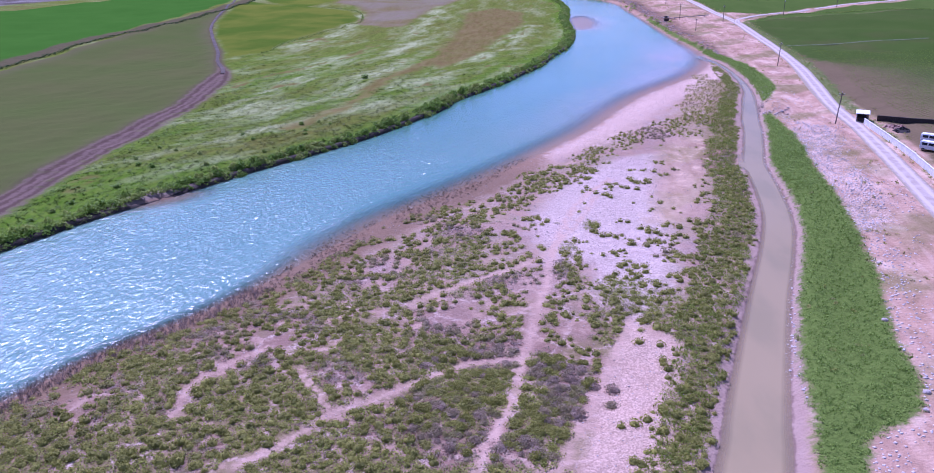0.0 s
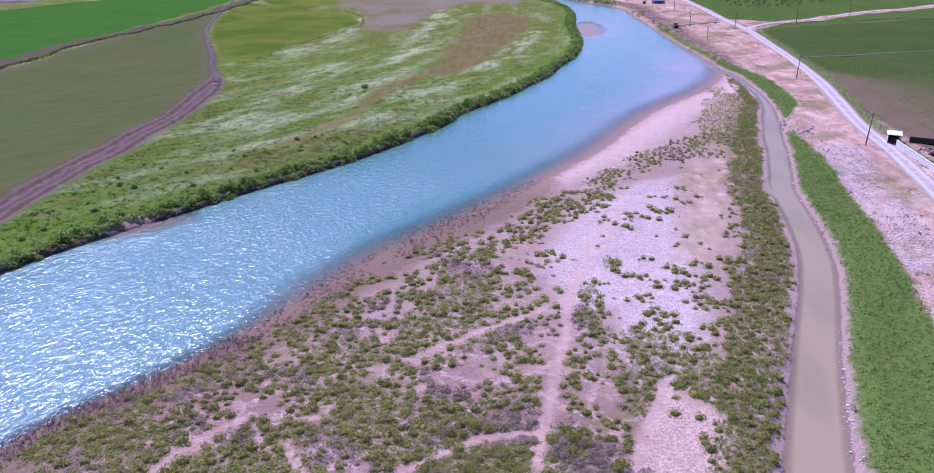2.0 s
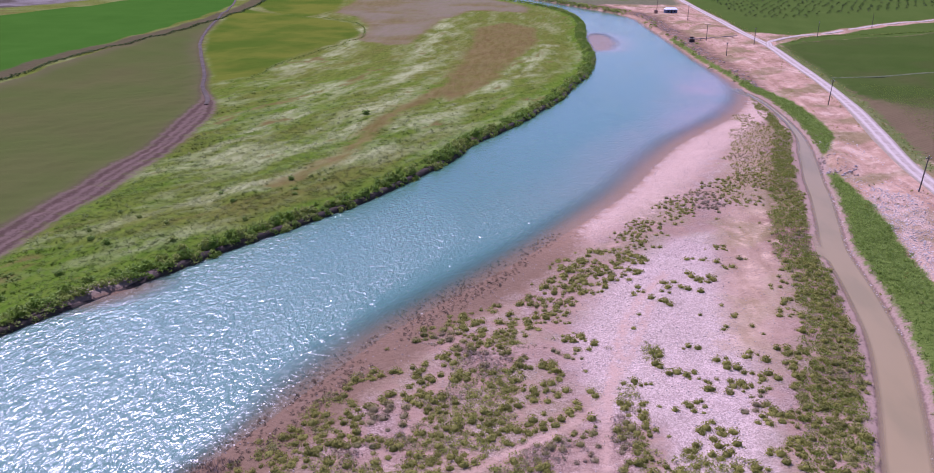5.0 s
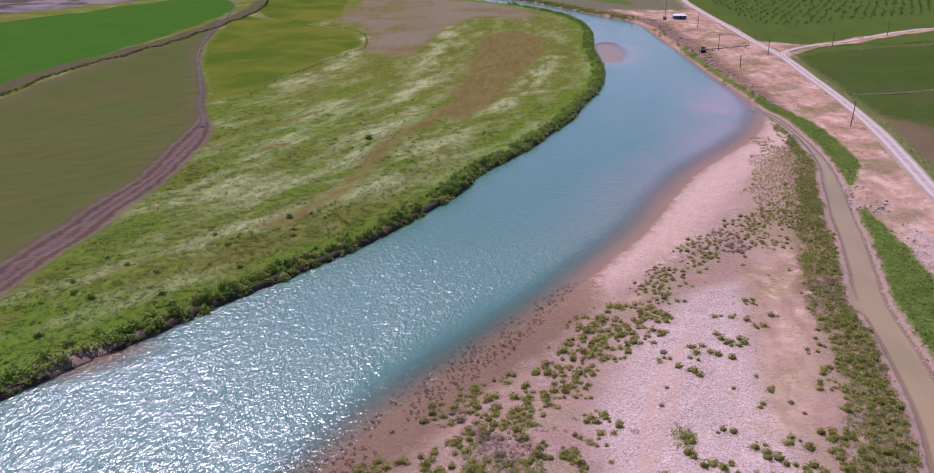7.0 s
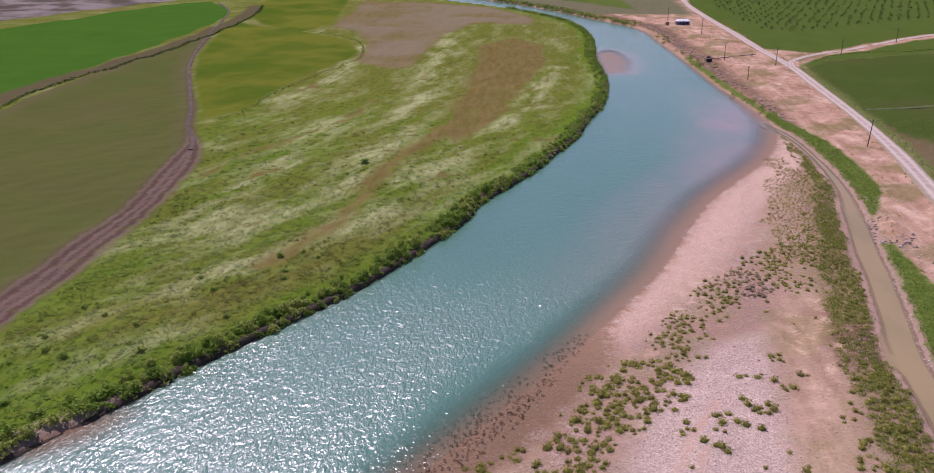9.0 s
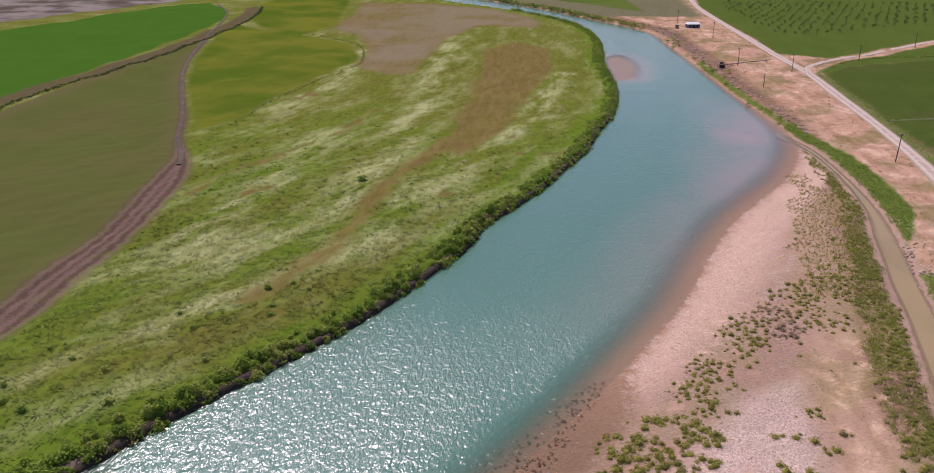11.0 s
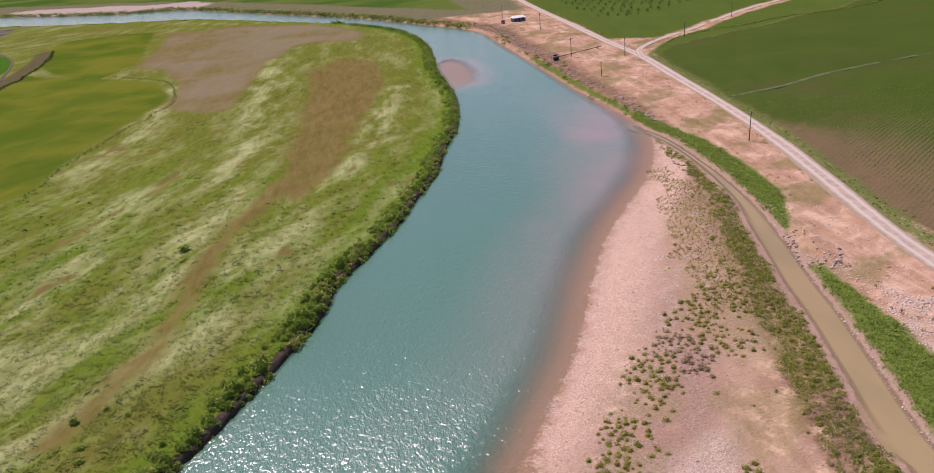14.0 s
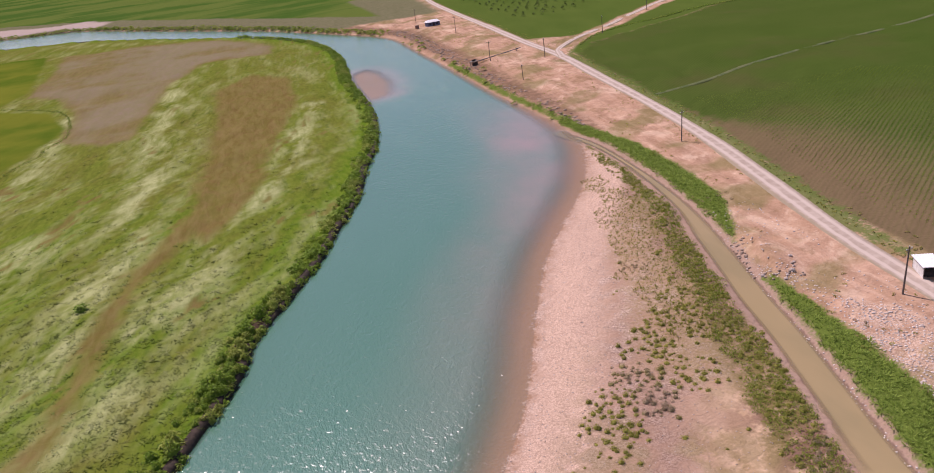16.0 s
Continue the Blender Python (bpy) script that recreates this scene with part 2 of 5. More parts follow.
def drop(x, y):
    """Height of the land under one place."""
    return float(height(np.array([float(x)]), np.array([float(y)]))[0])


# ---- materials ----
class Graph:
    """Short forms for the nodes of one procedural material."""

    def __init__(self, name):
        self.mat = bpy.data.materials.new(name)
        self.mat.use_nodes = True
        self.n, self.l = self.mat.node_tree.nodes, self.mat.node_tree.links
        self.bsdf = self.n["Principled BSDF"]
        self.place = self.n.new("ShaderNodeNewGeometry").outputs["Position"]

    def put(self, socket, value):
        if isinstance(value, bpy.types.NodeSocket):
            self.l.new(value, socket)
        elif isinstance(value, tuple) and len(value) == 3 and socket.type == "RGBA":
            socket.default_value = (*value, 1)
        else:
            socket.default_value = value

    def noise(self, scale, detail=3.0, stretch=None, turn=0.0, roughness=0.55, distortion=0.0, colour=False):
        n = self.n.new("ShaderNodeTexNoise")
        n.inputs["Scale"].default_value, n.inputs["Detail"].default_value = scale, detail
        n.inputs["Roughness"].default_value, n.inputs["Distortion"].default_value = roughness, distortion
        v = self.place
        if stretch or turn:
            m = self.n.new("ShaderNodeMapping")
            m.inputs["Rotation"].default_value[2] = radians(turn)
            m.inputs["Scale"].default_value = stretch or (1, 1, 1)
            self.put(m.inputs[0], v)
            v = m.outputs[0]
        self.put(n.inputs["Vector"], v)
        return n.outputs["Color" if colour else "Fac"]

    def cells(self, scale, out="Distance", feature="F1"):
        n = self.n.new("ShaderNodeTexVoronoi")
        n.feature = feature
        n.inputs["Scale"].default_value = scale
        self.put(n.inputs["Vector"], self.place)
        return n.outputs[out]

    def math(self, op, a, b=0.0, c=0.0):
        n = self.n.new("ShaderNodeMath")
        n.operation = op
        for s, v in zip(n.inputs, (a, b, c)):
            self.put(s, v)
        return n.outputs[0]

    def span(self, v, a, b, lo=0.0, hi=1.0, kind="SMOOTHSTEP"):
        n = self.n.new("ShaderNodeMapRange")
        n.interpolation_type = kind
        for s, k in zip(n.inputs, (v, a, b, lo, hi)):
            self.put(s, k)
        return n.outputs[0]

    def mix(self, fac, a, b, blend="MIX"):
        n = self.n.new("ShaderNodeMix")
        n.data_type, n.blend_type = "RGBA", blend
        self.put(n.inputs[0], fac)
        self.put(n.inputs[6], a)
        self.put(n.inputs[7], b)
        return n.outputs[2]

    def attr(self, name):
        n = self.n.new("ShaderNodeAttribute")
        n.attribute_name = name
        return n.outputs["Fac"]

    def bump(self, h, strength=0.5, distance=0.1, normal=None):
        n = self.n.new("ShaderNodeBump")
        n.inputs["Strength"].default_value, n.inputs["Distance"].default_value = strength, distance
        self.put(n.inputs["Height"], h)
        if normal:
            self.put(n.inputs["Normal"], normal)
        return n.outputs[0]

    def each(self):
        return self.n.new("ShaderNodeObjectInfo").outputs["Random"]

    def island(self):
        return self.n.new("ShaderNodeNewGeometry").outputs["Random Per Island"]

    def done(self, colour, rough=0.9, metal=0.0, normal=None, specular=0.3):
        self.put(self.bsdf.inputs["Base Color"], colour)
        self.put(self.bsdf.inputs["Roughness"], rough)
        self.put(self.bsdf.inputs["Metallic"], metal)
        self.put(self.bsdf.inputs["Specular IOR Level"], specular)
        if normal:
            self.put(self.bsdf.inputs["Normal"], normal)
        return self.mat


def ground_material():
    g = Graph("land")
    fine, mid, wide = g.noise(1.7, 4), g.noise(0.35, 4), g.noise(0.06, 3)
    grain = g.noise(6.0, 3)
    edge = g.math("MULTIPLY", g.math("SUBTRACT", g.math("ADD", fine, mid), 1.0), 3.0)

    def mask(name, soft=0.8, jitter=1.0, shift=0.0):
        d = g.math("ADD", g.math("MULTIPLY_ADD", edge, jitter, g.attr(name)), shift)
        return g.span(d, -soft, soft)

    # bare earth of the terrace and banks
    earth = g.mix(g.span(mid, 0.25, 0.75), (0.33, 0.235, 0.18), (0.48, 0.36, 0.285))
    earth = g.mix(g.span(wide, 0.35, 0.65, 0, 0.45), earth, (0.36, 0.255, 0.18))
    earth = g.mix(g.span(fine, 0.5, 0.75, 0, 0.5), earth, (0.54, 0.44, 0.37))
    earth = g.mix(g.span(g.noise(0.22, 4, stretch=(1.0, 0.22, 1.0), turn=-6), 0.54, 0.68, 0, 0.5), earth, (0.24, 0.17, 0.125))
    weeds = g.span(g.noise(0.055, 6), 0.47, 0.63, 0, 0.62)
    ruts = g.noise(0.5, 4, stretch=(1.0, 0.1, 1.0), turn=8)
    earth = g.mix(g.span(ruts, 0.53, 0.62, 0, 0.22), earth, (0.59, 0.50, 0.44))
    earth = g.mix(g.span(ruts, 0.46, 0.36, 0, 0.22), earth, (0.25, 0.175, 0.13))
    crust = g.noise(0.13, 7, stretch=(1.0, 0.6, 1.0), turn=-12, roughness=0.66, distortion=0.6)
    earth = g.mix(g.span(crust, 0.52, 0.64, 0, 0.6), earth, (0.60, 0.51, 0.43))
    earth = g.mix(g.span(crust, 0.46, 0.33, 0, 0.65), earth, (0.22, 0.165, 0.10))
    earth = g.mix(weeds, earth, (0.15, 0.16, 0.06))
    earth = g.mix(g.math("MULTIPLY", g.span(g.math("MULTIPLY_ADD", edge, 2.5, g.attr("clay_bank")), -3.0, 3.0), g.span(mid, 0.3, 0.6, 0.45, 0.9)), earth, g.mix(fine, (0.10, 0.072, 0.052), (0.24, 0.175, 0.13)))
    # gravel bar
    pebble = g.cells(6.0, "Color")
    grey = g.n.new("ShaderNodeSeparateColor")
    g.put(grey.inputs[0], pebble)
    stones = g.mix(grey.outputs[0], (0.18, 0.14, 0.125), (0.62, 0.56, 0.525))
    bar = g.mix(g.span(mid, 0.35, 0.65), (0.34, 0.26, 0.21), stones)
    bar = g.mix(g.span(g.noise(0.09, 4), 0.42, 0.62, 0, 0.45), bar, (0.42, 0.33, 0.27))
    pale = g.mix(grey.outputs[1], (0.33, 0.29, 0.275), (0.63, 0.57, 0.545))
    bar = g.mix(mask("pale_gravel", 3, 2.2), bar, pale)
    bar = g.mix(g.math("MULTIPLY", mask("bare", 2.2, 2.2), 0.85), bar, g.mix(grey.outputs[1], (0.31, 0.235, 0.185), (0.60, 0.49, 0.41)))
    bar = g.mix(g.math("MULTIPLY", mask("sand", 3.5, 3), 0.85), bar, g.mix(g.span(g.noise(0.5, 5, stretch=(1.0, 0.4, 1.0), turn=-20), 0.35, 0.65), (0.42, 0.335, 0.23), (0.58, 0.48, 0.37)))
    bar = g.mix(g.math("MULTIPLY", mask("stubble", 2.5, 2.5), g.span(fine, 0.4, 0.65, 0.3, 0.85)), bar, g.mix(mid, (0.25, 0.22, 0.12), (0.33, 0.27, 0.17)))
    shore = g.math("MULTIPLY", mask("river", 2.5, 1.2, -1.5), g.math("SUBTRACT", 1.0, mask("river", 3.0, 1.5, -11.0)))
    north = g.attr("upstream")
    bar = g.mix(g.math("MULTIPLY", shore, north), bar, g.mix(grey.outputs[2], (0.37, 0.295, 0.25), (0.60, 0.50, 0.44)))
    scrub = g.attr("scrub")
    under = g.mix(fine, (0.13, 0.125, 0.05), (0.22, 0.19, 0.10))
    mat_tone = g.span(g.noise(0.07, 3), 0.45, 0.56)
    under = g.mix(mat_tone, under, g.mix(fine, (0.16, 0.11, 0.085), (0.27, 0.19, 0.155)))
    web = g.n.new("ShaderNodeTexVoronoi")
    web.feature, web.inputs["Scale"].default_value = "DISTANCE_TO_EDGE", 0.16
    g.put(web.inputs["Vector"], g.place)
    thread = g.math("MAXIMUM", g.span(g.math("MULTIPLY_ADD", edge, 0.09, web.outputs["Distance"]), 0.0, 0.09), g.math("SUBTRACT", 1.0, g.attr("mat")))
    cover = g.math("MULTIPLY", g.span(g.math("ADD", mid, g.math("MULTIPLY", fine, 0.5)), 0.5, 0.8), thread)
    bar = g.mix(g.math("MULTIPLY", g.math("MULTIPLY", scrub, cover), 0.9), bar, under)
    bar = g.mix(g.math("MULTIPLY", mask("bar_path", 0.6, 0.7), 0.8), bar, (0.46, 0.36, 0.30))
    earth = g.mix(g.math("MULTIPLY", mask("rubble", 2.0, 2.0), g.span(mid, 0.35, 0.6, 0.15, 0.9)), earth, g.mix(grey.outputs[0], (0.27, 0.205, 0.165), (0.60, 0.51, 0.45)))
    land = g.mix(mask("terrace", 1.0, 0.4), bar, earth)
    land = g.mix(1.0, land, (1.115, 0.955, 0.825), "MULTIPLY")
    # wet margin and river bed
    mud = g.mix(fine, (0.15, 0.095, 0.055), (0.26, 0.17, 0.105))
    land = g.mix(g.span(g.math("MULTIPLY_ADD", edge, 1.3, g.attr("river")), g.span(north, 0, 1, 11.0, 0.7), g.span(north, 0, 1, 6.0, -0.4), 0, 0.92), land, g.mix(north, mud, g.mix(fine, (0.28, 0.165, 0.10), (0.37, 0.235, 0.155))))
    land = g.mix(mask("islet", 8.0, 1.5, 9.0), land, g.mix(fine, (0.38, 0.25, 0.17), (0.48, 0.33, 0.24)))
    land = g.mix(g.span(g.math("MULTIPLY_ADD", edge, 0.6, g.attr("channel")), 2.4, 1.0), land, g.mix(mid, (0.32, 0.21, 0.15), (0.42, 0.30, 0.23)))
    # bank soil, darkened to paint in the shade at the waterline; paler on the spit
    soil = g.mix(g.attr("spit"), g.mix(fine, (0.05, 0.035, 0.025), (0.11, 0.075, 0.052)), g.mix(fine, (0.20, 0.145, 0.11), (0.36, 0.29, 0.24)))
    # channel rim: wet soil, with the bank's shadow line painted in as dark brown
    land = g.mix(g.span(g.math("MULTIPLY_ADD", edge, 0.25, g.attr("channel")), 0.45, 0.1, 0, 0.7), land, (0.15, 0.10, 0.07))
    land = g.mix(g.span(g.attr("meadow"), -4.5, -2.5), land, soil)
    # green strip by the side channel
    lush = g.mix(fine, (0.075, 0.12, 0.02), (0.15, 0.20, 0.04))
    land = g.mix(mask("grass", 0.8, 0.9), land, lush)
    # meadow
    straw_c = g.span(g.noise(0.9, 5, stretch=(1.0, 0.35, 1.0), turn=24), 0.3, 0.7)
    feather = g.noise(0.42, 6, stretch=(1.0, 0.2, 1.0), turn=18, roughness=0.68, distortion=0.5)
    swell = g.noise(0.3, 5, stretch=(1.0, 0.45, 1.0), turn=62, roughness=0.62, distortion=0.8)
    mead = g.mix(g.attr("lush"), (0.13, 0.122, 0.028), (0.084, 0.157, 0.012))
    mead = g.mix(g.math("MULTIPLY", straw_c, 0.4), mead, (0.19, 0.235, 0.035))
    mead = g.mix(g.span(swell, 0.47, 0.32, 0, 0.45), mead, (0.042, 0.078, 0.010))
    mead = g.mix(g.math("MULTIPLY", g.attr("pale"), g.span(feather, 0.25, 0.6, 0.25, 0.95)), mead, (0.36, 0.385, 0.175))
    brown = g.mix(g.span(feather, 0.3, 0.7), (0.145, 0.098, 0.032), (0.20, 0.148, 0.058))
    brown = g.mix(g.math("MULTIPLY", g.attr("ashy"), g.span(g.noise(0.02, 4), 0.35, 0.58, 0.2, 0.85)), brown, (0.23, 0.185, 0.13))
    mead = g.mix(g.math("MULTIPLY", g.attr("brown"), g.span(swell, 0.3, 0.6, 0.95, 0.72)), mead, brown)
    meadow = mask("meadow", 0.6, 0.4)
    land = g.mix(meadow, land, mead)
    land = g.mix(mask("olive", 2.0, 0.6), land, g.mix(g.span(g.noise(0.022, 4), 0.36, 0.64), (0.074, 0.12, 0.012), (0.136, 0.156, 0.019)))
    rows = g.n.new("ShaderNodeTexWave")
    rows.inputs["Scale"].default_value, rows.inputs["Distortion"].default_value = 0.32, 1.5
    m = g.n.new("ShaderNodeMapping")
    m.inputs["Rotation"].default_value[2] = radians(-10)
    g.put(m.inputs[0], g.place)
    g.put(rows.inputs[0], m.outputs[0])
    fallow = g.mix(g.noise(0.025, 4), (0.07, 0.116, 0.02), (0.122, 0.11, 0.04))
    fallow = g.mix(g.math("MULTIPLY", rows.outputs["Fac"], 0.18), fallow, (0.10, 0.085, 0.04))
    fallow = g.mix(g.span(g.math("MULTIPLY_ADD", mid, 8.0, g.attr("fallow")), 9, -4, 0, 0.4), fallow, (0.16, 0.11, 0.075))
    land = g.mix(mask("fallow", 1.2, 0.5, 6.0), land, fallow)
    land = g.mix(g.math("MULTIPLY", mask("plough", 2.0, 0.9), g.span(mid, 0.2, 0.5, 0.6, 1.0)), land, g.mix(g.span(g.math("ADD", g.math("SINE", g.math("MULTIPLY_ADD", edge, 1.6, g.math("MULTIPLY", g.attr("plough"), 2.3))), g.math("MULTIPLY", mid, 2.0)), -0.3, 2.4), (0.095, 0.062, 0.046), (0.17, 0.118, 0.09)))
    land = g.mix(mask("green", 1.5, 0.4), land, g.mix(g.noise(0.05, 3), (0.04, 0.115, 0.012), (0.06, 0.148, 0.018)))
    land = g.mix(mask("hedge", 2.0, 1.0), land, g.mix(mid, (0.075, 0.075, 0.03), (0.14, 0.11, 0.06)))
    # fields over the road
    crop = g.mix(g.noise(0.03, 4), (0.042, 0.083, 0.012), (0.072, 0.105, 0.022))
    crop = g.mix(g.span(g.noise(0.02, 3), 0.5, 0.72, 0, 0.4), crop, (0.10, 0.082, 0.035))
    drill = g.n.new("ShaderNodeTexWave")
    drill.inputs["Scale"].default_value, drill.inputs["Distortion"].default_value, drill.inputs["Detail"].default_value = 0.273, 0.6, 1.0
    dm = g.n.new("ShaderNodeMapping")
    dm.inputs["Rotation"].default_value[2] = radians(49.2)
    g.put(dm.inputs[0], g.place)
    g.put(drill.inputs[0], dm.outputs[0])
    crop = g.mix(g.math("MULTIPLY", g.math("MULTIPLY", drill.outputs["Fac"], g.span(g.attr("crop"), 60, 20, 0.1, 0.5)), g.span(g.attr("dry_end"), 0, 1, 0.15, 1.0)), crop, (0.20, 0.15, 0.085))
    crop = g.mix(g.span(g.math("MULTIPLY_ADD", mid, 14.0, g.attr("crop")), g.span(g.attr("dry_end"), 0, 1, 7.0, 46.0), g.span(g.attr("dry_end"), 0, 1, 2.0, 10.0), 0, 0.72), crop, (0.19, 0.125, 0.075))
    land = g.mix(mask("crop", 1.2, 0.6, 3.0), land, crop)
    land = g.mix(mask("orchard", 1.5, 0.6, 6.0), land, g.mix(g.noise(0.07, 4, stretch=(1, 0.3, 1), turn=-35), (0.06, 0.105, 0.018), (0.095, 0.135, 0.028)))
    land = g.mix(mask("north_scrub", 4.0, 2.0), land, g.mix(mid, (0.105, 0.115, 0.05), (0.20, 0.18, 0.11)))
    land = g.mix(mask("north_field", 2.5, 1.5), land, g.mix(g.span(g.noise(0.012, 3, stretch=(0.5, 1.4, 1.0), turn=-35), 0.42, 0.58), (0.05, 0.105, 0.018), (0.10, 0.14, 0.03)))
    land = g.mix(mask("far_gravel", 5, 3.0), land, g.mix(g.span(g.noise(0.035, 6), 0.4, 0.62), (0.095, 0.08, 0.06), (0.23, 0.20, 0.175)))
    land = g.mix(mask("far_sand", 5, 3.0), land, g.mix(mid, (0.33, 0.26, 0.22), (0.46, 0.38, 0.33)))
    land = g.mix(g.math("MULTIPLY", mask("verge", 1.2, 2.2), 0.85), land, g.mix(fine, (0.07, 0.12, 0.025), (0.14, 0.18, 0.05)))
    h = g.math("ADD", g.math("MULTIPLY", grain, 0.35), g.math("ADD", fine, mid))
    h = g.math("MULTIPLY", h, g.math("MULTIPLY_ADD", meadow, -0.45, 1.0))
    return g.done(land, 1.0, normal=g.bump(h, 0.7, 0.3), specular=0.0)


def water_material(name, deep, edge_attr, alpha_low, alpha_depth, wave, rough_low, gloss, ior, silt=0.0):
    g = Graph(name)
    d = g.attr(edge_attr)
    ripple = g.noise(0.8, 2, stretch=(1.0, 0.7, 1.0), turn=-30, distortion=0.8)
    chop = g.noise(1.9, 2, stretch=(1.0, 0.55, 1.0), turn=-24, distortion=0.7)
    small = g.noise(4.2, 2, stretch=(1.0, 0.7, 1.0), turn=-30, distortion=0.4)
    calm = g.span(g.attr("calm"), 0, 1, 1.0, 0.3)
    gusts = g.span(g.noise(0.07, 3, stretch=(1.0, 0.4, 1.0), turn=-30), 0.3, 0.7, 0.75, 1.15)
    h = g.math("ADD", g.math("ADD", g.math("MULTIPLY", ripple, 0.7), g.math("MULTIPLY", chop, 0.5)), g.math("MULTIPLY", small, 0.07))
    h = g.math("MULTIPLY", h, g.math("MULTIPLY", calm, gusts))
    tone = g.noise(0.03, 3, stretch=(1, 0.4, 1), turn=-30)
    colour = g.mix(tone, deep[0], deep[1])
    colour = g.mix(g.math("MULTIPLY", g.attr("shoal"), g.span(g.noise(0.05, 4, stretch=(1.0, 0.6, 1.0)), 0.25, 0.7, 0.45, 1.0)), colour, (0.38, 0.23, 0.20))
    colour = g.mix(g.span(g.noise(0.11, 4, stretch=(1.0, 0.35, 1.0), turn=-16), 0.42, 0.62, 0, silt), colour, tuple(v * k for v, k in zip(deep[0], (0.62, 0.74, 0.8))))
    g.put(g.bsdf.inputs["IOR"], ior)
    g.put(g.bsdf.inputs["Alpha"], g.span(d, 0.0, alpha_depth, alpha_low, 1.0))
    return g.done(colour, g.span(g.attr("calm"), 0, 1, rough_low, 0.09), normal=g.bump(h, wave, 0.44), specular=g.span(g.attr("calm"), 0, 1, gloss, gloss * 0.75))


def leaf_material(name, dark, light, dry=None, amount=0.0, each=False):
    g = Graph(name)
    r = g.island()
    c = g.mix(r, dark, light)
    if dry:
        spot = g.math("MULTIPLY_ADD", g.each(), 0.35, g.math("MULTIPLY", g.noise(0.07, 3), 0.75)) if each else g.noise(0.07, 3)
        c = g.mix(g.span(spot, 1 - amount - 0.08, 1 - amount + 0.08), c, g.mix(r, tuple(v * 0.7 for v in dry), dry))
    c = g.mix(g.span(g.noise(0.9, 2), 0.35, 0.7, 0.0, 0.4), c, dark)
    g.done(c, 0.7, specular=0.2)
    glow = g.n.new("ShaderNodeBsdfTranslucent")
    g.put(glow.inputs[0], c)
    both = g.n.new("ShaderNodeMixShader")
    g.put(both.inputs[0], 0.42)
    g.l.new(g.bsdf.outputs[0], both.inputs[1])
    g.l.new(glow.outputs[0], both.inputs[2])
    g.l.new(both.outputs[0], g.n["Material Output"].inputs[0])
    return g.mat


def meadow_material():
    g = Graph("meadow_grass_tones")
    c = g.mix(g.attr("lush"), (0.225, 0.22, 0.045), (0.175, 0.27, 0.027))
    c = g.mix(g.attr("pale"), c, (0.50, 0.53, 0.25))
    c = g.mix(g.span(g.island(), 0, 1, 0, 0.35), c, (0.10, 0.16, 0.014))
    g.done(c, 0.75, specular=0.15)
    glow = g.n.new("ShaderNodeBsdfTranslucent")
    g.put(glow.inputs[0], c)
    both = g.n.new("ShaderNodeMixShader")
    g.put(both.inputs[0], 0.45)
    g.l.new(g.bsdf.outputs[0], both.inputs[1])
    g.l.new(glow.outputs[0], both.inputs[2])
    g.l.new(both.outputs[0], g.n["Material Output"].inputs[0])
    return g.mat


def road_material():
    """Packed gravel, paler in the wheel ruts, grassy earth on crown and edges."""
    g = Graph("packed_gravel")
    a = g.math("ABSOLUTE", g.attr("across"))
    n = g.noise(0.5, 5)
    c = g.mix(g.span(n, 0.3, 0.7), (0.36, 0.285, 0.225), (0.47, 0.385, 0.315))
    off = g.math("ABSOLUTE", g.math("SUBTRACT", g.math("MULTIPLY_ADD", g.math("SUBTRACT", g.noise(0.25, 3), 0.5), 0.3, a), 0.5))
    c = g.mix(g.span(off, 0.28, 0.1, 0, 0.75), c, (0.56, 0.47, 0.395))
    c = g.mix(g.span(g.math("MULTIPLY_ADD", g.noise(0.9, 4), 0.5, a), 0.98, 1.3, 0, 0.8), c, (0.27, 0.22, 0.14))
    return g.done(c, 0.95, normal=g.bump(n, 0.4, 0.03))


def plain_material(name, a, b, scale=3.0, rough=0.8, bump=0.2, metal=0.0, each=0.0):
    g = Graph(name)
    n = g.noise(scale, 5)
    c = g.mix(g.span(n, 0.3, 0.7), a, b)
    c = g.mix(g.span(g.noise(scale * 7, 3), 0.55, 0.75, 0, 0.35), c, tuple(v * 0.6 for v in a))
    if each:
        c = g.mix(g.math("MULTIPLY", g.each(), each), c, tuple(v * 0.45 for v in a))
    return g.done(c, rough, metal, g.bump(n, bump, 0.03))


M_LAND = ground_material()
M_RIVER = water_material("river_water", ((0.058, 0.170, 0.108), (0.082, 0.205, 0.140)), "depth", 0.14, 1.3, 1.0, 0.24, 0.88, 1.6)
M_CHANNEL = water_material("silty_water", ((0.36, 0.275, 0.135), (0.44, 0.34, 0.185)), "depth", 0.3, 0.55, 0.016, 0.2, 0.25, 1.33, 0.3)
M_ROAD = road_material()
M_TRACK = plain_material("rutted_earth", (0.07, 0.053, 0.036), (0.12, 0.09, 0.062), 0.25, 0.95, 0.4)
M_TRAIL = plain_material("trodden_grass", (0.06, 0.092, 0.024), (0.115, 0.13, 0.048), 0.25, 0.95, 0.3)
M_SHRUB = leaf_material("scrub_leaves", (0.20, 0.20, 0.04), (0.43, 0.42, 0.09), (0.50, 0.37, 0.28), 0.4, True)
M_SCRUB = leaf_material("scrub_leaves_far", (0.19, 0.19, 0.038), (0.42, 0.405, 0.085), (0.46, 0.34, 0.24), 0.38)
M_CHANNEL_SCRUB = leaf_material("channel_scrub_leaves", (0.165, 0.215, 0.03), (0.37, 0.425, 0.075), (0.32, 0.26, 0.12), 0.22)
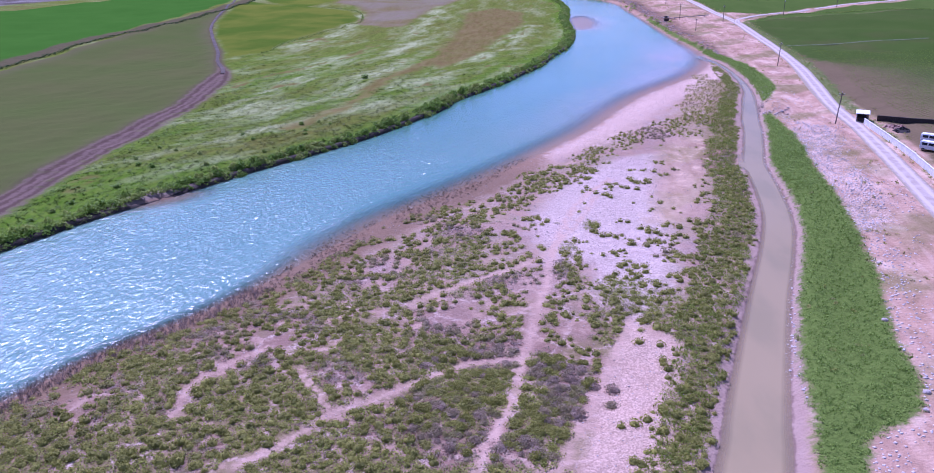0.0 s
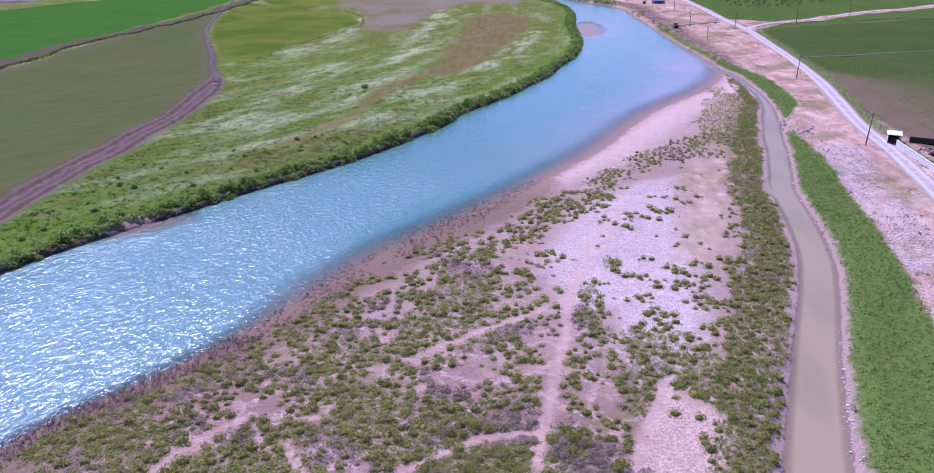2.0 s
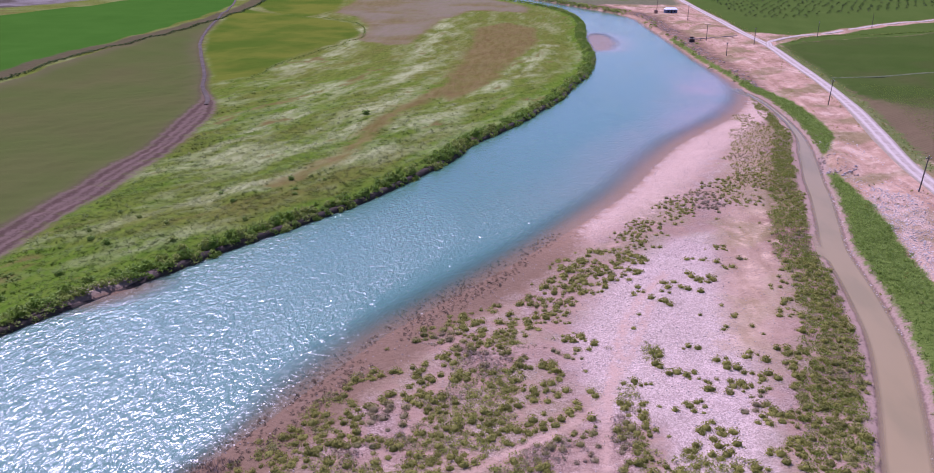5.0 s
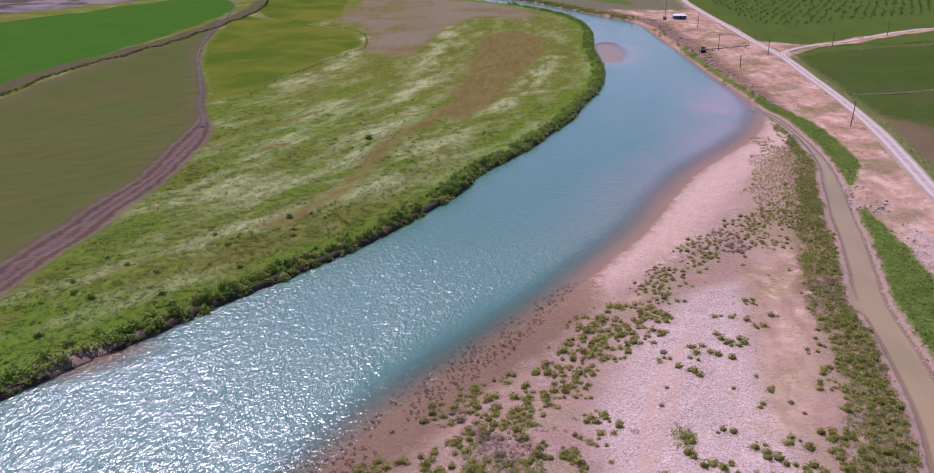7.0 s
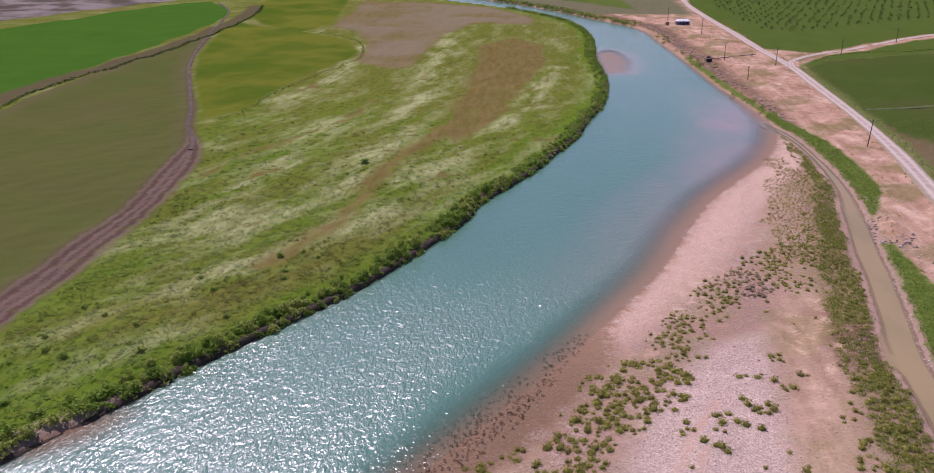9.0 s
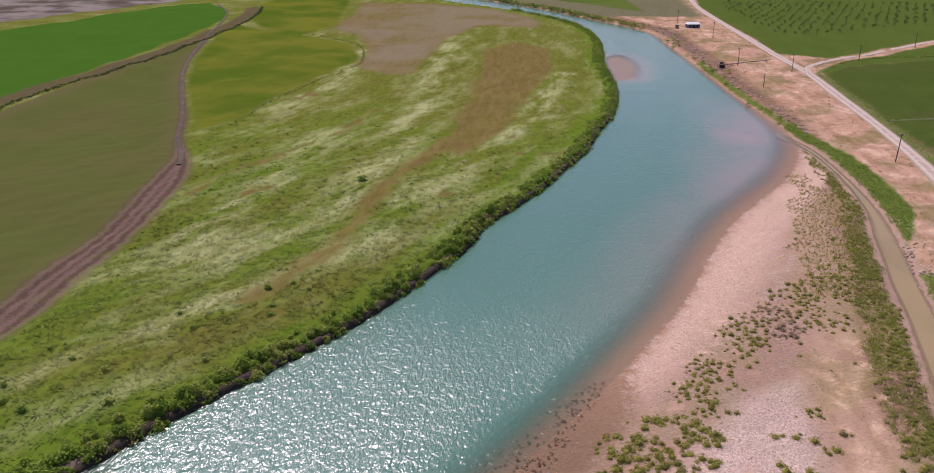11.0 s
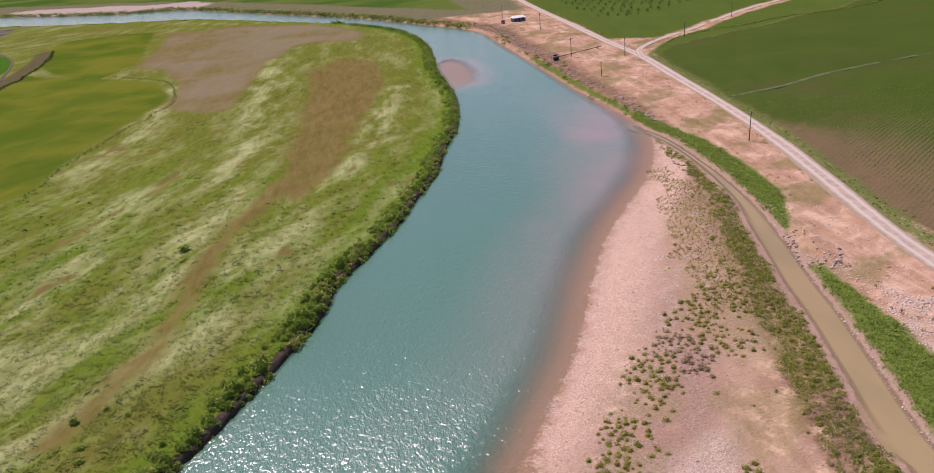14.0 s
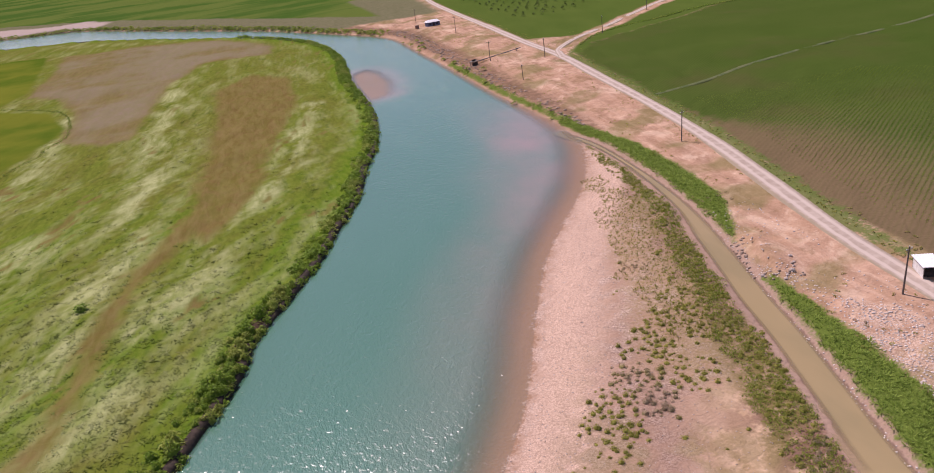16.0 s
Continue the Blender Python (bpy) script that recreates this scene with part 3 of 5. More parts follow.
M_BUSH = leaf_material("bank_leaves", (0.11, 0.20, 0.018), (0.30, 0.44, 0.055), (0.42, 0.48, 0.10), 0.4, True)
M_BUSHES = leaf_material("bank_leaves_far", (0.11, 0.20, 0.018), (0.30, 0.44, 0.055), (0.42, 0.48, 0.10), 0.45)
M_REED = leaf_material("dry_reed", (0.16, 0.12, 0.10), (0.30, 0.23, 0.20))
M_MEADOW = leaf_material("meadow_grass", (0.135, 0.215, 0.018), (0.29, 0.36, 0.058))
M_TONED = meadow_material()
M_CARPET = leaf_material("carpet_leaves", (0.18, 0.205, 0.035), (0.42, 0.44, 0.085), (0.48, 0.36, 0.29), 0.46)
M_LUSH = leaf_material("lush_weeds", (0.15, 0.24, 0.03), (0.34, 0.45, 0.085))
M_TUFT = leaf_material("drowned_tufts", (0.11, 0.085, 0.05), (0.23, 0.17, 0.11))
M_TREE = leaf_material("orchard_leaves", (0.05, 0.085, 0.018), (0.11, 0.16, 0.04))
M_BARK = plain_material("bark", (0.12, 0.09, 0.065), (0.2, 0.15, 0.11), 4, 0.9, 0.5)
M_STONE = plain_material("river_stone", (0.36, 0.29, 0.245), (0.55, 0.465, 0.41), 1.5, 0.9, 0.3)
# bank soil with the black shadow line of the bank put into its colour
M_SHADED_SOIL = plain_material("shaded_soil", (0.028, 0.021, 0.016), (0.07, 0.05, 0.036), 1.5, 0.95, 0.5)
M_CLAY = plain_material("clay", (0.25, 0.18, 0.135), (0.42, 0.32, 0.25), 0.8, 0.95, 0.5)
M_RUBBLE = plain_material("broken_stone", (0.48, 0.405, 0.36), (0.72, 0.64, 0.585), 1.5, 0.9, 0.3)
M_POLE = plain_material("weathered_wood", (0.10, 0.08, 0.07), (0.19, 0.16, 0.14), 5, 0.85, 0.3)
M_STEEL = plain_material("dull_steel", (0.16, 0.15, 0.15), (0.26, 0.25, 0.24), 6, 0.5, 0.1, 0.6)
M_WHITE = plain_material("white_paint", (0.74, 0.74, 0.74), (0.84, 0.84, 0.83), 2, 0.55, 0.1)
M_LIME = plain_material("limewash", (0.62, 0.60, 0.56), (0.78, 0.76, 0.73), 1.2, 0.9, 0.3)
M_DARK = plain_material("dark_inside", (0.035, 0.028, 0.025), (0.07, 0.055, 0.05), 3, 0.9, 0.2)
M_BRICK = plain_material("rubble_brick", (0.28, 0.15, 0.11), (0.42, 0.27, 0.21), 2, 0.95, 0.4)
M_RUBBER = plain_material("rubber", (0.02, 0.02, 0.02), (0.035, 0.035, 0.035), 6, 0.8, 0.2)
M_GLASS = plain_material("tinted_glass", (0.015, 0.02, 0.03), (0.02, 0.03, 0.04), 2, 0.08, 0.0)


# ---- mesh helpers ----
def part(name, bm, material, parent=None, label=""):
    me = bpy.data.meshes.new(name)
    bm.to_mesh(me)
    bm.free()
    me.materials.append(material)
    ob = new(name, me)
    ob.parent = parent
    if label:
        ob["label"] = label
    return ob


def sheet(name, verts, faces, material, smooth_shade=True):
    me = bpy.data.meshes.new(name)
    me.from_pydata(np.asarray(verts, float).tolist(), [], np.asarray(faces, int).tolist())
    me.materials.append(material)
    if smooth_shade:
        me.polygons.foreach_set("use_smooth", [True] * len(me.polygons))
    me.update()
    return new(name, me)


def give(ob, name, values):
    a = ob.data.attributes.new(name, "FLOAT", "POINT")
    a.data.foreach_set("value", np.asarray(values, np.float32).ravel())


def box(bm, x0, y0, z0, x1, y1, z1, bevel=0.0):
    r = bmesh.ops.create_cube(bm, size=1)
    for v in r["verts"]:
        v.co = Vector((x0 + (v.co.x + 0.5) * (x1 - x0), y0 + (v.co.y + 0.5) * (y1 - y0), z0 + (v.co.z + 0.5) * (z1 - z0)))
    if bevel:
        es = list({e for v in r["verts"] for e in v.link_edges})
        bmesh.ops.bevel(bm, geom=es, offset=bevel, segments=2, affect="EDGES")
    return bm


def rod(bm, a, b, r0, r1, sides=8):
    a, b = Vector(a), Vector(b)
    m = Matrix.Translation((a + b) / 2) @ (b - a).to_track_quat("Z", "Y").to_matrix().to_4x4()
    bmesh.ops.create_cone(bm, cap_ends=True, segments=sides, radius1=r0, radius2=r1, depth=(b - a).length, matrix=m)
    return bm


def scatter(name, template, places, material, label, category, tones=None):
    """Many small copies of plain pieces joined in one mesh. places: x, y, z, size, turn, stretch up."""
    tv, tf = template
    p = np.asarray(places, float)
    c, s = np.cos(p[:, 4]), np.sin(p[:, 4])
    x = tv[None, :, 0] * c[:, None] - tv[None, :, 1] * s[:, None]
    y = tv[None, :, 0] * s[:, None] + tv[None, :, 1] * c[:, None]
    v = np.stack([x * p[:, 3:4] + p[:, 0:1], y * p[:, 3:4] + p[:, 1:2], tv[None, :, 2] * (p[:, 3] * p[:, 5])[:, None] + p[:, 2:3]], -1)
    f = tf[None] + (np.arange(len(p)) * len(tv))[:, None, None]
    nv, k = v.reshape(-1, 3), tf.shape[1]
    faces = f.reshape(-1, k)
    me = bpy.data.meshes.new(name)
    me.vertices.add(len(nv))
    me.vertices.foreach_set("co", nv.astype(np.float32).ravel())
    me.loops.add(faces.size)
    me.loops.foreach_set("vertex_index", faces.astype(np.int32).ravel())
    me.polygons.add(len(faces))
    me.polygons.foreach_set("loop_start", np.arange(len(faces), dtype=np.int32) * k)
    me.materials.append(material)
    me.update(calc_edges=True)
    for key, val in (tones or {}).items():
        me.attributes.new(key, "FLOAT", "POINT").data.foreach_set("value", np.repeat(val, len(tv)).astype(np.float32))
    return tagged(new(name, me), label, category, kind="stuff")


def leaf_cloud(rng, count, radius, top, leaf, base=0.05, lean=0.6):
    """Leaves on an uneven dome: vertices and four-cornered faces."""
    lumps = rng.normal(0, 0.33, (6, 2)) * radius
    vs, fs = [], []
    for i in range(count):
        lx, ly = lumps[rng.integers(6)]
        a, k = rng.uniform(0, 6.283), math.sqrt(rng.uniform(0, 1))
        r = radius * 0.62 * k
        x, y = lx + r * math.cos(a), ly + r * math.sin(a)
        out = min(math.hypot(x, y) / radius, 1.0)
        z = base + (top * (1 - 0.75 * out ** 2) - base) * rng.uniform(0.35, 1.0) ** 0.7
        u = Vector((rng.normal(), rng.normal(), rng.normal() * 0.6)).normalized()
        w = u.cross(Vector((rng.normal() * lean, rng.normal() * lean, 1))).normalized()
        s = leaf * rng.uniform(0.6, 1.4)
        c = Vector((x, y, z))
        n = len(vs)
        vs += [c - u * s * 0.5, c + w * s * 0.32 + u * s * 0.1, c + u * s * 0.6, c - w * s * 0.32 + u * s * 0.1]
        fs.append((n, n + 1, n + 2, n + 3))
    return np.array([tuple(v) for v in vs]), np.array(fs)


def with_heart(rng, cloud, radius, top):
    """Adds a lumpy, leafy heart of quads to a cloud of leaves, so that the shrub closes."""
    v, f = cloud
    rings = []
    for z, r in ((-0.05, 0.85), (0.32, 0.74), (0.52, 0.36)):
        rings.append([(r * radius * q * math.cos(a), r * radius * q * math.sin(a), z * top * rng.uniform(0.85, 1.15)) for a, q in zip(np.arange(8) * 0.785, rng.uniform(0.7, 1.15, 8))])
    hv = np.array(sum(rings, []))
    hf = [(k * 8 + i, k * 8 + (i + 1) % 8, k * 8 + 8 + (i + 1) % 8, k * 8 + 8 + i) for k in (0, 1) for i in range(8)]
    hf += [(16, 17, 18, 19), (16, 19, 20, 23), (20, 21, 22, 23)]
    return np.vstack([v, hv]), np.vstack([f, np.array(hf) + len(v)])


def tuft(rng, blades, spread, tall, wide):
    """A clump of bent grass blades."""
    vs, fs = [], []
    for i in range(blades):
        a = rng.uniform(0, 6.283)
        b = Vector((math.cos(a), math.sin(a), 0))
        root = b * spread * rng.uniform(0.0, 0.8)
        side = Vector((-b.y, b.x, 0)) * wide * rng.uniform(0.6, 1.3)
        t = tall * rng.uniform(0.6, 1.15)
        tip = root + b * spread * rng.uniform(0.4, 1.1) + Vector((0.25 * t, -0.12 * t, t))
        n = len(vs)
        vs += [root - side, root + side, tip + side * 0.35, tip - side * 0.35]
        fs.append((n, n + 1, n + 2, n + 3))
    return np.array([tuple(v) for v in vs]), np.array(fs)


def pebble(rng):
    """A rough stone of twelve faces."""
    vs = []
    for z, r, k in ((-0.25, 0.42, 4), (0.12, 0.5, 4)):
        for i in range(k):
            a = i / k * 6.283 + z
            q = r * rng.uniform(0.75, 1.2)
            vs.append((q * math.cos(a), q * math.sin(a) * 0.8, z + rng.uniform(-0.06, 0.06)))
    vs.append((rng.uniform(-0.1, 0.1), rng.uniform(-0.1, 0.1), 0.38))
    fs = []
    for i in range(4):
        j = (i + 1) % 4
        fs += [(i, j, 4 + j), (i, 4 + j, 4 + i), (4 + i, 4 + j, 8)]
    return np.array(vs), np.array(fs)


def clumps(x, y, scale, seed=0.0):
    return np.array([noise.noise((a * scale + seed, b * scale - seed, seed * 0.7)) for a, b in zip(x, y)])


# ---- ground ----
def spread(lo, hi, fine_lo, fine_hi, step, grow):
    mid = list(np.arange(fine_lo, fine_hi, step))
    s, v, up = step, mid[-1], []
    while v < hi:
        s *= grow
        v += s
        up.append(v)
    s, v, down = step, mid[0], []
    while v > lo:
        s *= grow
        v -= s
        down.append(v)
    return np.array(down[::-1] + mid + up)


gx = spread(-3500, 3500, -140, 122, 1.1, 1.05)
gy = spread(-600, 4000, 60, 370, 1.1, 1.03)
GX, GY = np.meshgrid(gx, gy)
X, Y = GX.ravel(), GY.ravel()
d_left, d_outer, d_terr, d_chan = (area_distance(X, Y, LEFT_LAND), area_distance(X, Y, RIGHT_LAND), area_distance(X, Y, RIGHT_TERRACE), channel_distance(X, Y))
Z = height(X, Y, d_left, d_outer, d_terr, d_chan)
nx, ny = len(gx), len(gy)
ii = np.arange(nx * ny).reshape(ny, nx)
quads = np.stack([ii[:-1, :-1], ii[:-1, 1:], ii[1:, 1:], ii[1:, :-1]], -1).reshape(-1, 4)
ground = sheet("ground", np.stack([X, Y, Z], -1), quads, M_LAND)
tagged(ground, "river plain of meadow, gravel bar, bare earth and fields", "ground", kind="structure")
d_road = np.minimum(line_distance(X, Y, ROAD), line_distance(X, Y, SIDE_ROAD))
d_track = line_distance(X, Y, TRACK)
pale, lush, brown = meadow_tones(X, Y, d_left)
scrub = np.maximum(0.75 * step01(12, 6, d_chan) * step01(8, 13, d_outer) * step01(112, 140, Y), 0) * np.where(d_terr > 0, 0, 1) + step01(np.interp(Y, [100, 140], [-0.5, 2]), np.interp(Y, [100, 140], [2.5, 12]), d_outer) * np.where(d_terr > 0, 0, 1) * (1 - 0.9 * step01(-1, 1.5, area_distance(X, Y, BARE_GRAVEL))) * (1 - 0.6 * step01(-3, 4, area_distance(X, Y, PALE_GRAVEL))) * step01(250, 150, Y)
scrub = scrub * np.interp(Y, [90, 115, 165, 195], [1.0, 0.5, 0.5, 1.1])
scrub = np.maximum(scrub, 0.3 * step01(-3, 3, area_distance(X, Y, SCRUB_BAND)))
for key, val in (("river", d_outer), ("channel", d_chan), ("terrace", d_terr), ("meadow", d_left - 0.9 - 3.2 * np.exp(-((Y - 149) / 8.0) ** 2) - 2.5 * np.exp(-((Y - 254) / 9.0) ** 2)), ("upstream", step01(165, 200, Y)),
                 ("pale_gravel", area_distance(X, Y, PALE_GRAVEL)), ("bare", area_distance(X, Y, BARE_GRAVEL)), ("sand", area_distance(X, Y, SAND)), ("stubble", area_distance(X, Y, STUBBLE)), ("scrub", scrub), ("mat", step01(128, 100, Y) * step01(48, 60, Y)),
                 ("bar_path", np.maximum.reduce([0.55 - line_distance(X, Y, BAR_PATH)] + [0.45 - line_distance(X, Y, c) for c in BAR_THREADS])), ("grass", np.maximum.reduce([np.minimum(area_distance(X, Y, GRASS_STRIP), d_chan - 1.2), np.minimum(area_distance(X, Y, GRASS_PATCH), d_chan - 1.6), np.where((Y > 350) & (Y < 480), 1.2 - np.abs(d_outer - 2.2), -9)])),
                 ("pale", pale), ("lush", lush), ("brown", brown), ("ashy", step01(-10, 10, area_distance(X, Y, BROWN_UPPER))), ("far_sand", area_distance(X, Y, FAR_SAND)), ("north_scrub", np.where((d_terr > 0) & (Y > 500), np.minimum(np.minimum(Y - 650, 96 - X), 60), -60)), ("olive", np.maximum(area_distance(X, Y, OLIVE_FIELD), area_distance(X, Y, OLIVE_FAR))),
                 ("fallow", area_distance(X, Y, FALLOW)), ("plough", 4.6 - d_track - 3.9 * step01(270, 320, Y)), 
                 ("green", area_distance(X, Y, GREEN_FIELD)), ("hedge", 5.0 - line_distance(X, Y, HEDGE + np.array([-6.5, 0]))),
                 ("crop", area_distance(X, Y, RIGHT_FIELD)), ("dry_end", step01(345, 265, Y)), ("islet", area_distance(X, Y, ISLET)), ("rubble", area_distance(X, Y, RUBBLE)), ("clay_bank", np.where(Y > 335, np.interp(Y, [345, 420, 610], [3, 5, 6]) - np.abs(d_outer - np.interp(Y, [345, 420, 610], [5.5, 7.5, 9.0])), -20)), ("orchard", np.maximum(area_distance(X, Y, ORCHARD_FIELD), area_distance(X, Y, ROADSIDE_GREEN) - 6.5)), ("north_field", area_distance(X, Y, NORTH_FIELD)),
                 ("spit", np.exp(-((Y - 150) / 9.0) ** 2)), ("far_gravel", area_distance(X, Y, FAR_GRAVEL)), ("verge", np.minimum(5.8 - d_road, area_distance(X, Y, RIGHT_FIELD) + 7.0))):
    give(ground, key, np.clip(val, -60, 60))


# ---- water ----
def resample(line, n):
    s = np.concatenate([[0], np.cumsum(np.hypot(*np.diff(line, axis=0).T))])
    k = np.linspace(0, s[-1], n)
    return np.stack([np.interp(k, s, line[:, 0]), np.interp(k, s, line[:, 1])], -1)


def river():
    a, b = resample(LEFT_BANK, 420), resample(OUTER_BANK, 420)
    cross = 26
    k = np.linspace(-0.06, 1.06, cross)[None, :, None]
    v = a[:, None] * (1 - k) + b[:, None] * k
    x, y = v[..., 0].ravel(), v[..., 1].ravel()
    i = np.arange(420 * cross).reshape(420, cross)
    f = np.stack([i[:-1, :-1], i[:-1, 1:], i[1:, 1:], i[1:, :-1]], -1).reshape(-1, 4)
    ob = sheet("river", np.stack([x, y, np.zeros_like(x)], -1), f, M_RIVER)
    give(ob, "depth", -height(x, y))
    give(ob, "shoal", 0.55 * np.exp(-((x - 54) / 9) ** 2 - ((y - 346) / 20) ** 2) + 0.35 * np.exp(-((x - 42) / 9) ** 2 - ((y - 312) / 18) ** 2) + 0.75 * step01(-16, -1, area_distance(x, y, ISLET)) + 0.6 * step01(-30, -3, area_distance(x, y, RIGHT_LAND)) * step01(170, 270, y) * step01(420, 360, y))
    give(ob, "calm", np.maximum.reduce([step01(140, 290, y), 0.65 * step01(115, 160, y) * step01(-18, -4, area_distance(x, y, RIGHT_LAND))]))
    return tagged(ob, "wide turquoise river with rippled glittering surface", "river", kind="structure")


def side_channel():
    c = CHANNEL
    t = np.gradient(c, axis=0)
    t /= np.hypot(t[:, 0], t[:, 1])[:, None]
    nrm = np.stack([t[:, 1], -t[:, 0]], -1)
    w = np.interp(c[:, 1], CHANNEL_Y, CHANNEL_HALF) + 1.2
    k = np.linspace(-1, 1, 9)[None, :, None]
    v = c[:, None] + nrm[:, None] * w[:, None, None] * k
    x, y = v[..., 0].ravel(), v[..., 1].ravel()
    z = channel_level(np.repeat(c[:, 1], 9))
    i = np.arange(len(c) * 9).reshape(len(c), 9)
    f = np.stack([i[:-1, :-1], i[1:, :-1], i[1:, 1:], i[:-1, 1:]], -1).reshape(-1, 4)
    ob = sheet("side_channel", np.stack([x, y, z], -1), f[:, ::-1], M_CHANNEL)
    give(ob, "depth", z - height(x, y))
    give(ob, "shoal", np.zeros_like(x))
    give(ob, "calm", np.ones_like(x))
    return tagged(ob, "narrow side channel of silty brown water", "stream", kind="structure")


river()
side_channel()


def ribbon(name, line, half, material, label, category, lift=0.06):
    c = resample(line, max(12, int(np.hypot(*np.diff(line, axis=0).T).sum() / 3)))
    t = np.gradient(c, axis=0)
    t /= np.hypot(t[:, 0], t[:, 1])[:, None]
    nrm = np.stack([t[:, 1], -t[:, 0]], -1)
    k = np.array([-1.25, -1, -0.6, -0.4, 0, 0.4, 0.6, 1, 1.25])
    prof = np.array([-0.25, lift, lift - 0.03, lift - 0.03, lift + 0.03, lift - 0.03, lift - 0.03, lift, -0.25])
    wob = half * (1 + 0.06 * np.sin(c[:, 1] * 0.05) + 0.03 * np.sin(c[:, 1] * 0.17 + 1))
    v = c[:, None] + nrm[:, None] * (k[None, :] * wob[:, None])[..., None]
    x, y = v[..., 0].ravel(), v[..., 1].ravel()
    level = height(x, y).reshape(-1, 9)[:, 1:-1].max(1)
    level = np.convolve(np.pad(level, 3, "edge"), np.ones(7) / 7, "valid") + 0.03
    z = np.repeat(level, 9) + np.tile(prof, len(c))
    i = np.arange(len(c) * 9).reshape(len(c), 9)
    f = np.stack([i[:-1, :-1], i[:-1, 1:], i[1:, 1:], i[1:, :-1]], -1).reshape(-1, 4)
    ob = sheet(name, np.stack([x, y, z], -1), f, material)
    give(ob, "across", np.tile(k, len(c)))
    return tagged(ob, label, category, kind="structure")


ribbon("road", ROAD, 2.2, M_ROAD, "pale unpaved gravel road along the river terrace", "road")
ribbon("side_road", SIDE_ROAD, 1.5, M_ROAD, "pale gravel farm road branching between fields", "road", 0.075)
ribbon("farm_track", TRACK[TRACK[:, 1] > 286], 0.65, M_TRACK, "narrow rutted earth track beside ploughed soil", "track", 0.24)


# ---- vegetation ----
rng = np.random.default_rng(11)


def mesh_of(name, template, material):
    me = bpy.data.meshes.new(name)
    me.from_pydata(template[0].tolist(), [], template[1].tolist())
    me.materials.append(material)
    return me


def stems(rng, n, radius, top):
    bm = bmesh.new()
    for i in range(n):
        a = rng.uniform(0, 6.283)
        r = radius * rng.uniform(0.3, 0.75)
        rod(bm, (0, 0, -0.1), (r * math.cos(a), r * math.sin(a), top * rng.uniform(0.6, 0.95)), 0.035 * top, 0.012 * top, 4)
    return bm


def shrub_kinds(name, count, leaves, radius, top, leaf, material):
    """A few grown shapes of one shrub, each with its stems, parked to be copied."""
    out = []
    for i in range(count):
        ob = new(name, mesh_of(name, with_heart(rng, leaf_cloud(rng, leaves, radius, top * rng.uniform(0.85, 1.15), leaf), radius * 0.75, top * 0.85), material))
        part("woody_base", stems(rng, 5, radius, top), M_BARK, ob)
        out.append(ob)
    return out


def grow(kinds, places, label, category, group):
    """Sets a copy of one of the kinds at each place; the kinds themselves take the first places."""
    for i, (x, y, z, size, turn, tall) in enumerate(places):
        m = pose(x, y, z, 0, 0, math.degrees(turn)) @ Matrix.Diagonal((size, size, size * tall, 1))
        src = kinds[i % len(kinds)]
        if i < len(kinds):
            ob = src
            ob.matrix_basis = m
        else:
            ob = copy_thing(src, Matrix.Identity(4))
            ob.matrix_basis = m
        tagged(ob, label, category, group)


# shrubs of the gravel bar
def bar_cover(x, y):
    """How likely a shrub grows on the gravel bar."""
    dr, dc, dt = area_distance(x, y, RIGHT_LAND), channel_distance(x, y), area_distance(x, y, RIGHT_TERRACE)
    big, small = clumps(x, y, 0.075, 3.1), clumps(x, y, 0.24, 7.7)
    near = step01(-0.08, 0.12, clumps(x, y, 0.36, 21.0) + 0.6 * big + 0.4 * small + np.interp(y, [55, 75, 100, 122], [0.5, 0.4, 0.22, 0.1]) + 0.12 * step01(6, -14, x)) * step01(122, 98, y)
    patch = 0.5 + 0.9 * clumps(x, y, 0.3, 12.3) + 0.5 * clumps(x, y, 0.11, 5.2)
    bar_far = np.interp(y, [95, 120, 145, 165, 190, 230], [0.38, 0.46, 0.55, 0.70, 0.8, 0.85])
    far = step01(-0.06, 0.1, patch - bar_far) * step01(96, 118, y) * step01(265, 235, y)
    p = np.maximum(near, far)
    beach = np.interp(y, [60, 100, 150, 172, 192, 215, 320], [0.8, 1.2, 3, 5, 11, 12, 12])
    p = p * step01(0, 3.0, dr - beach)
    p = np.maximum(p, np.clip(0.75 + 1.6 * small, 0, 1) * step01(2.8, 1.4, line_distance(x, y, SHRUB_LINE)))
    p = p * (1 - 0.25 * step01(-2, 3, area_distance(x, y, PALE_GRAVEL))) * (1 - 0.93 * step01(-3, 2, area_distance(x, y, SAND)))
    p = p * (1 - 0.97 * step01(1.5, 0.6, line_distance(x, y, BAR_PATH)))
    for c in BAR_THREADS:
        p = p * (1 - 0.95 * step01(1.3, 0.5, line_distance(x, y, c)))
    p = np.maximum(p, np.clip(0.75 + 1.4 * small, 0, 1.0) * step01(-1.5, 1.5, area_distance(x, y, SCRUB_BAND)))
    p = p * (1 - 0.93 * step01(-1.5, 1.0, area_distance(x, y, BARE_GRAVEL)))
    strip = step01(1.4, 2.4, dc) * step01(np.interp(y, [60, 110, 200, 330], [9, 11, 10, 5]), 4.5, dc) * (0.85 + 0.8 * small) * step01(335, 310, y)
    p = np.maximum(p, strip)
    return np.where((dr > 1.5) & (dt < -0.3) & (dc > 0.9), p, 0)


def jittered(x0, x1, y0, y1, step):
    a, b = np.meshgrid(np.arange(x0, x1, step), np.arange(y0, y1, step))
    a, b = a.ravel(), b.ravel()
    return a + rng.uniform(-0.5, 0.5, len(a)) * step * 1.1, b + rng.uniform(-0.5, 0.5, len(b)) * step * 1.1


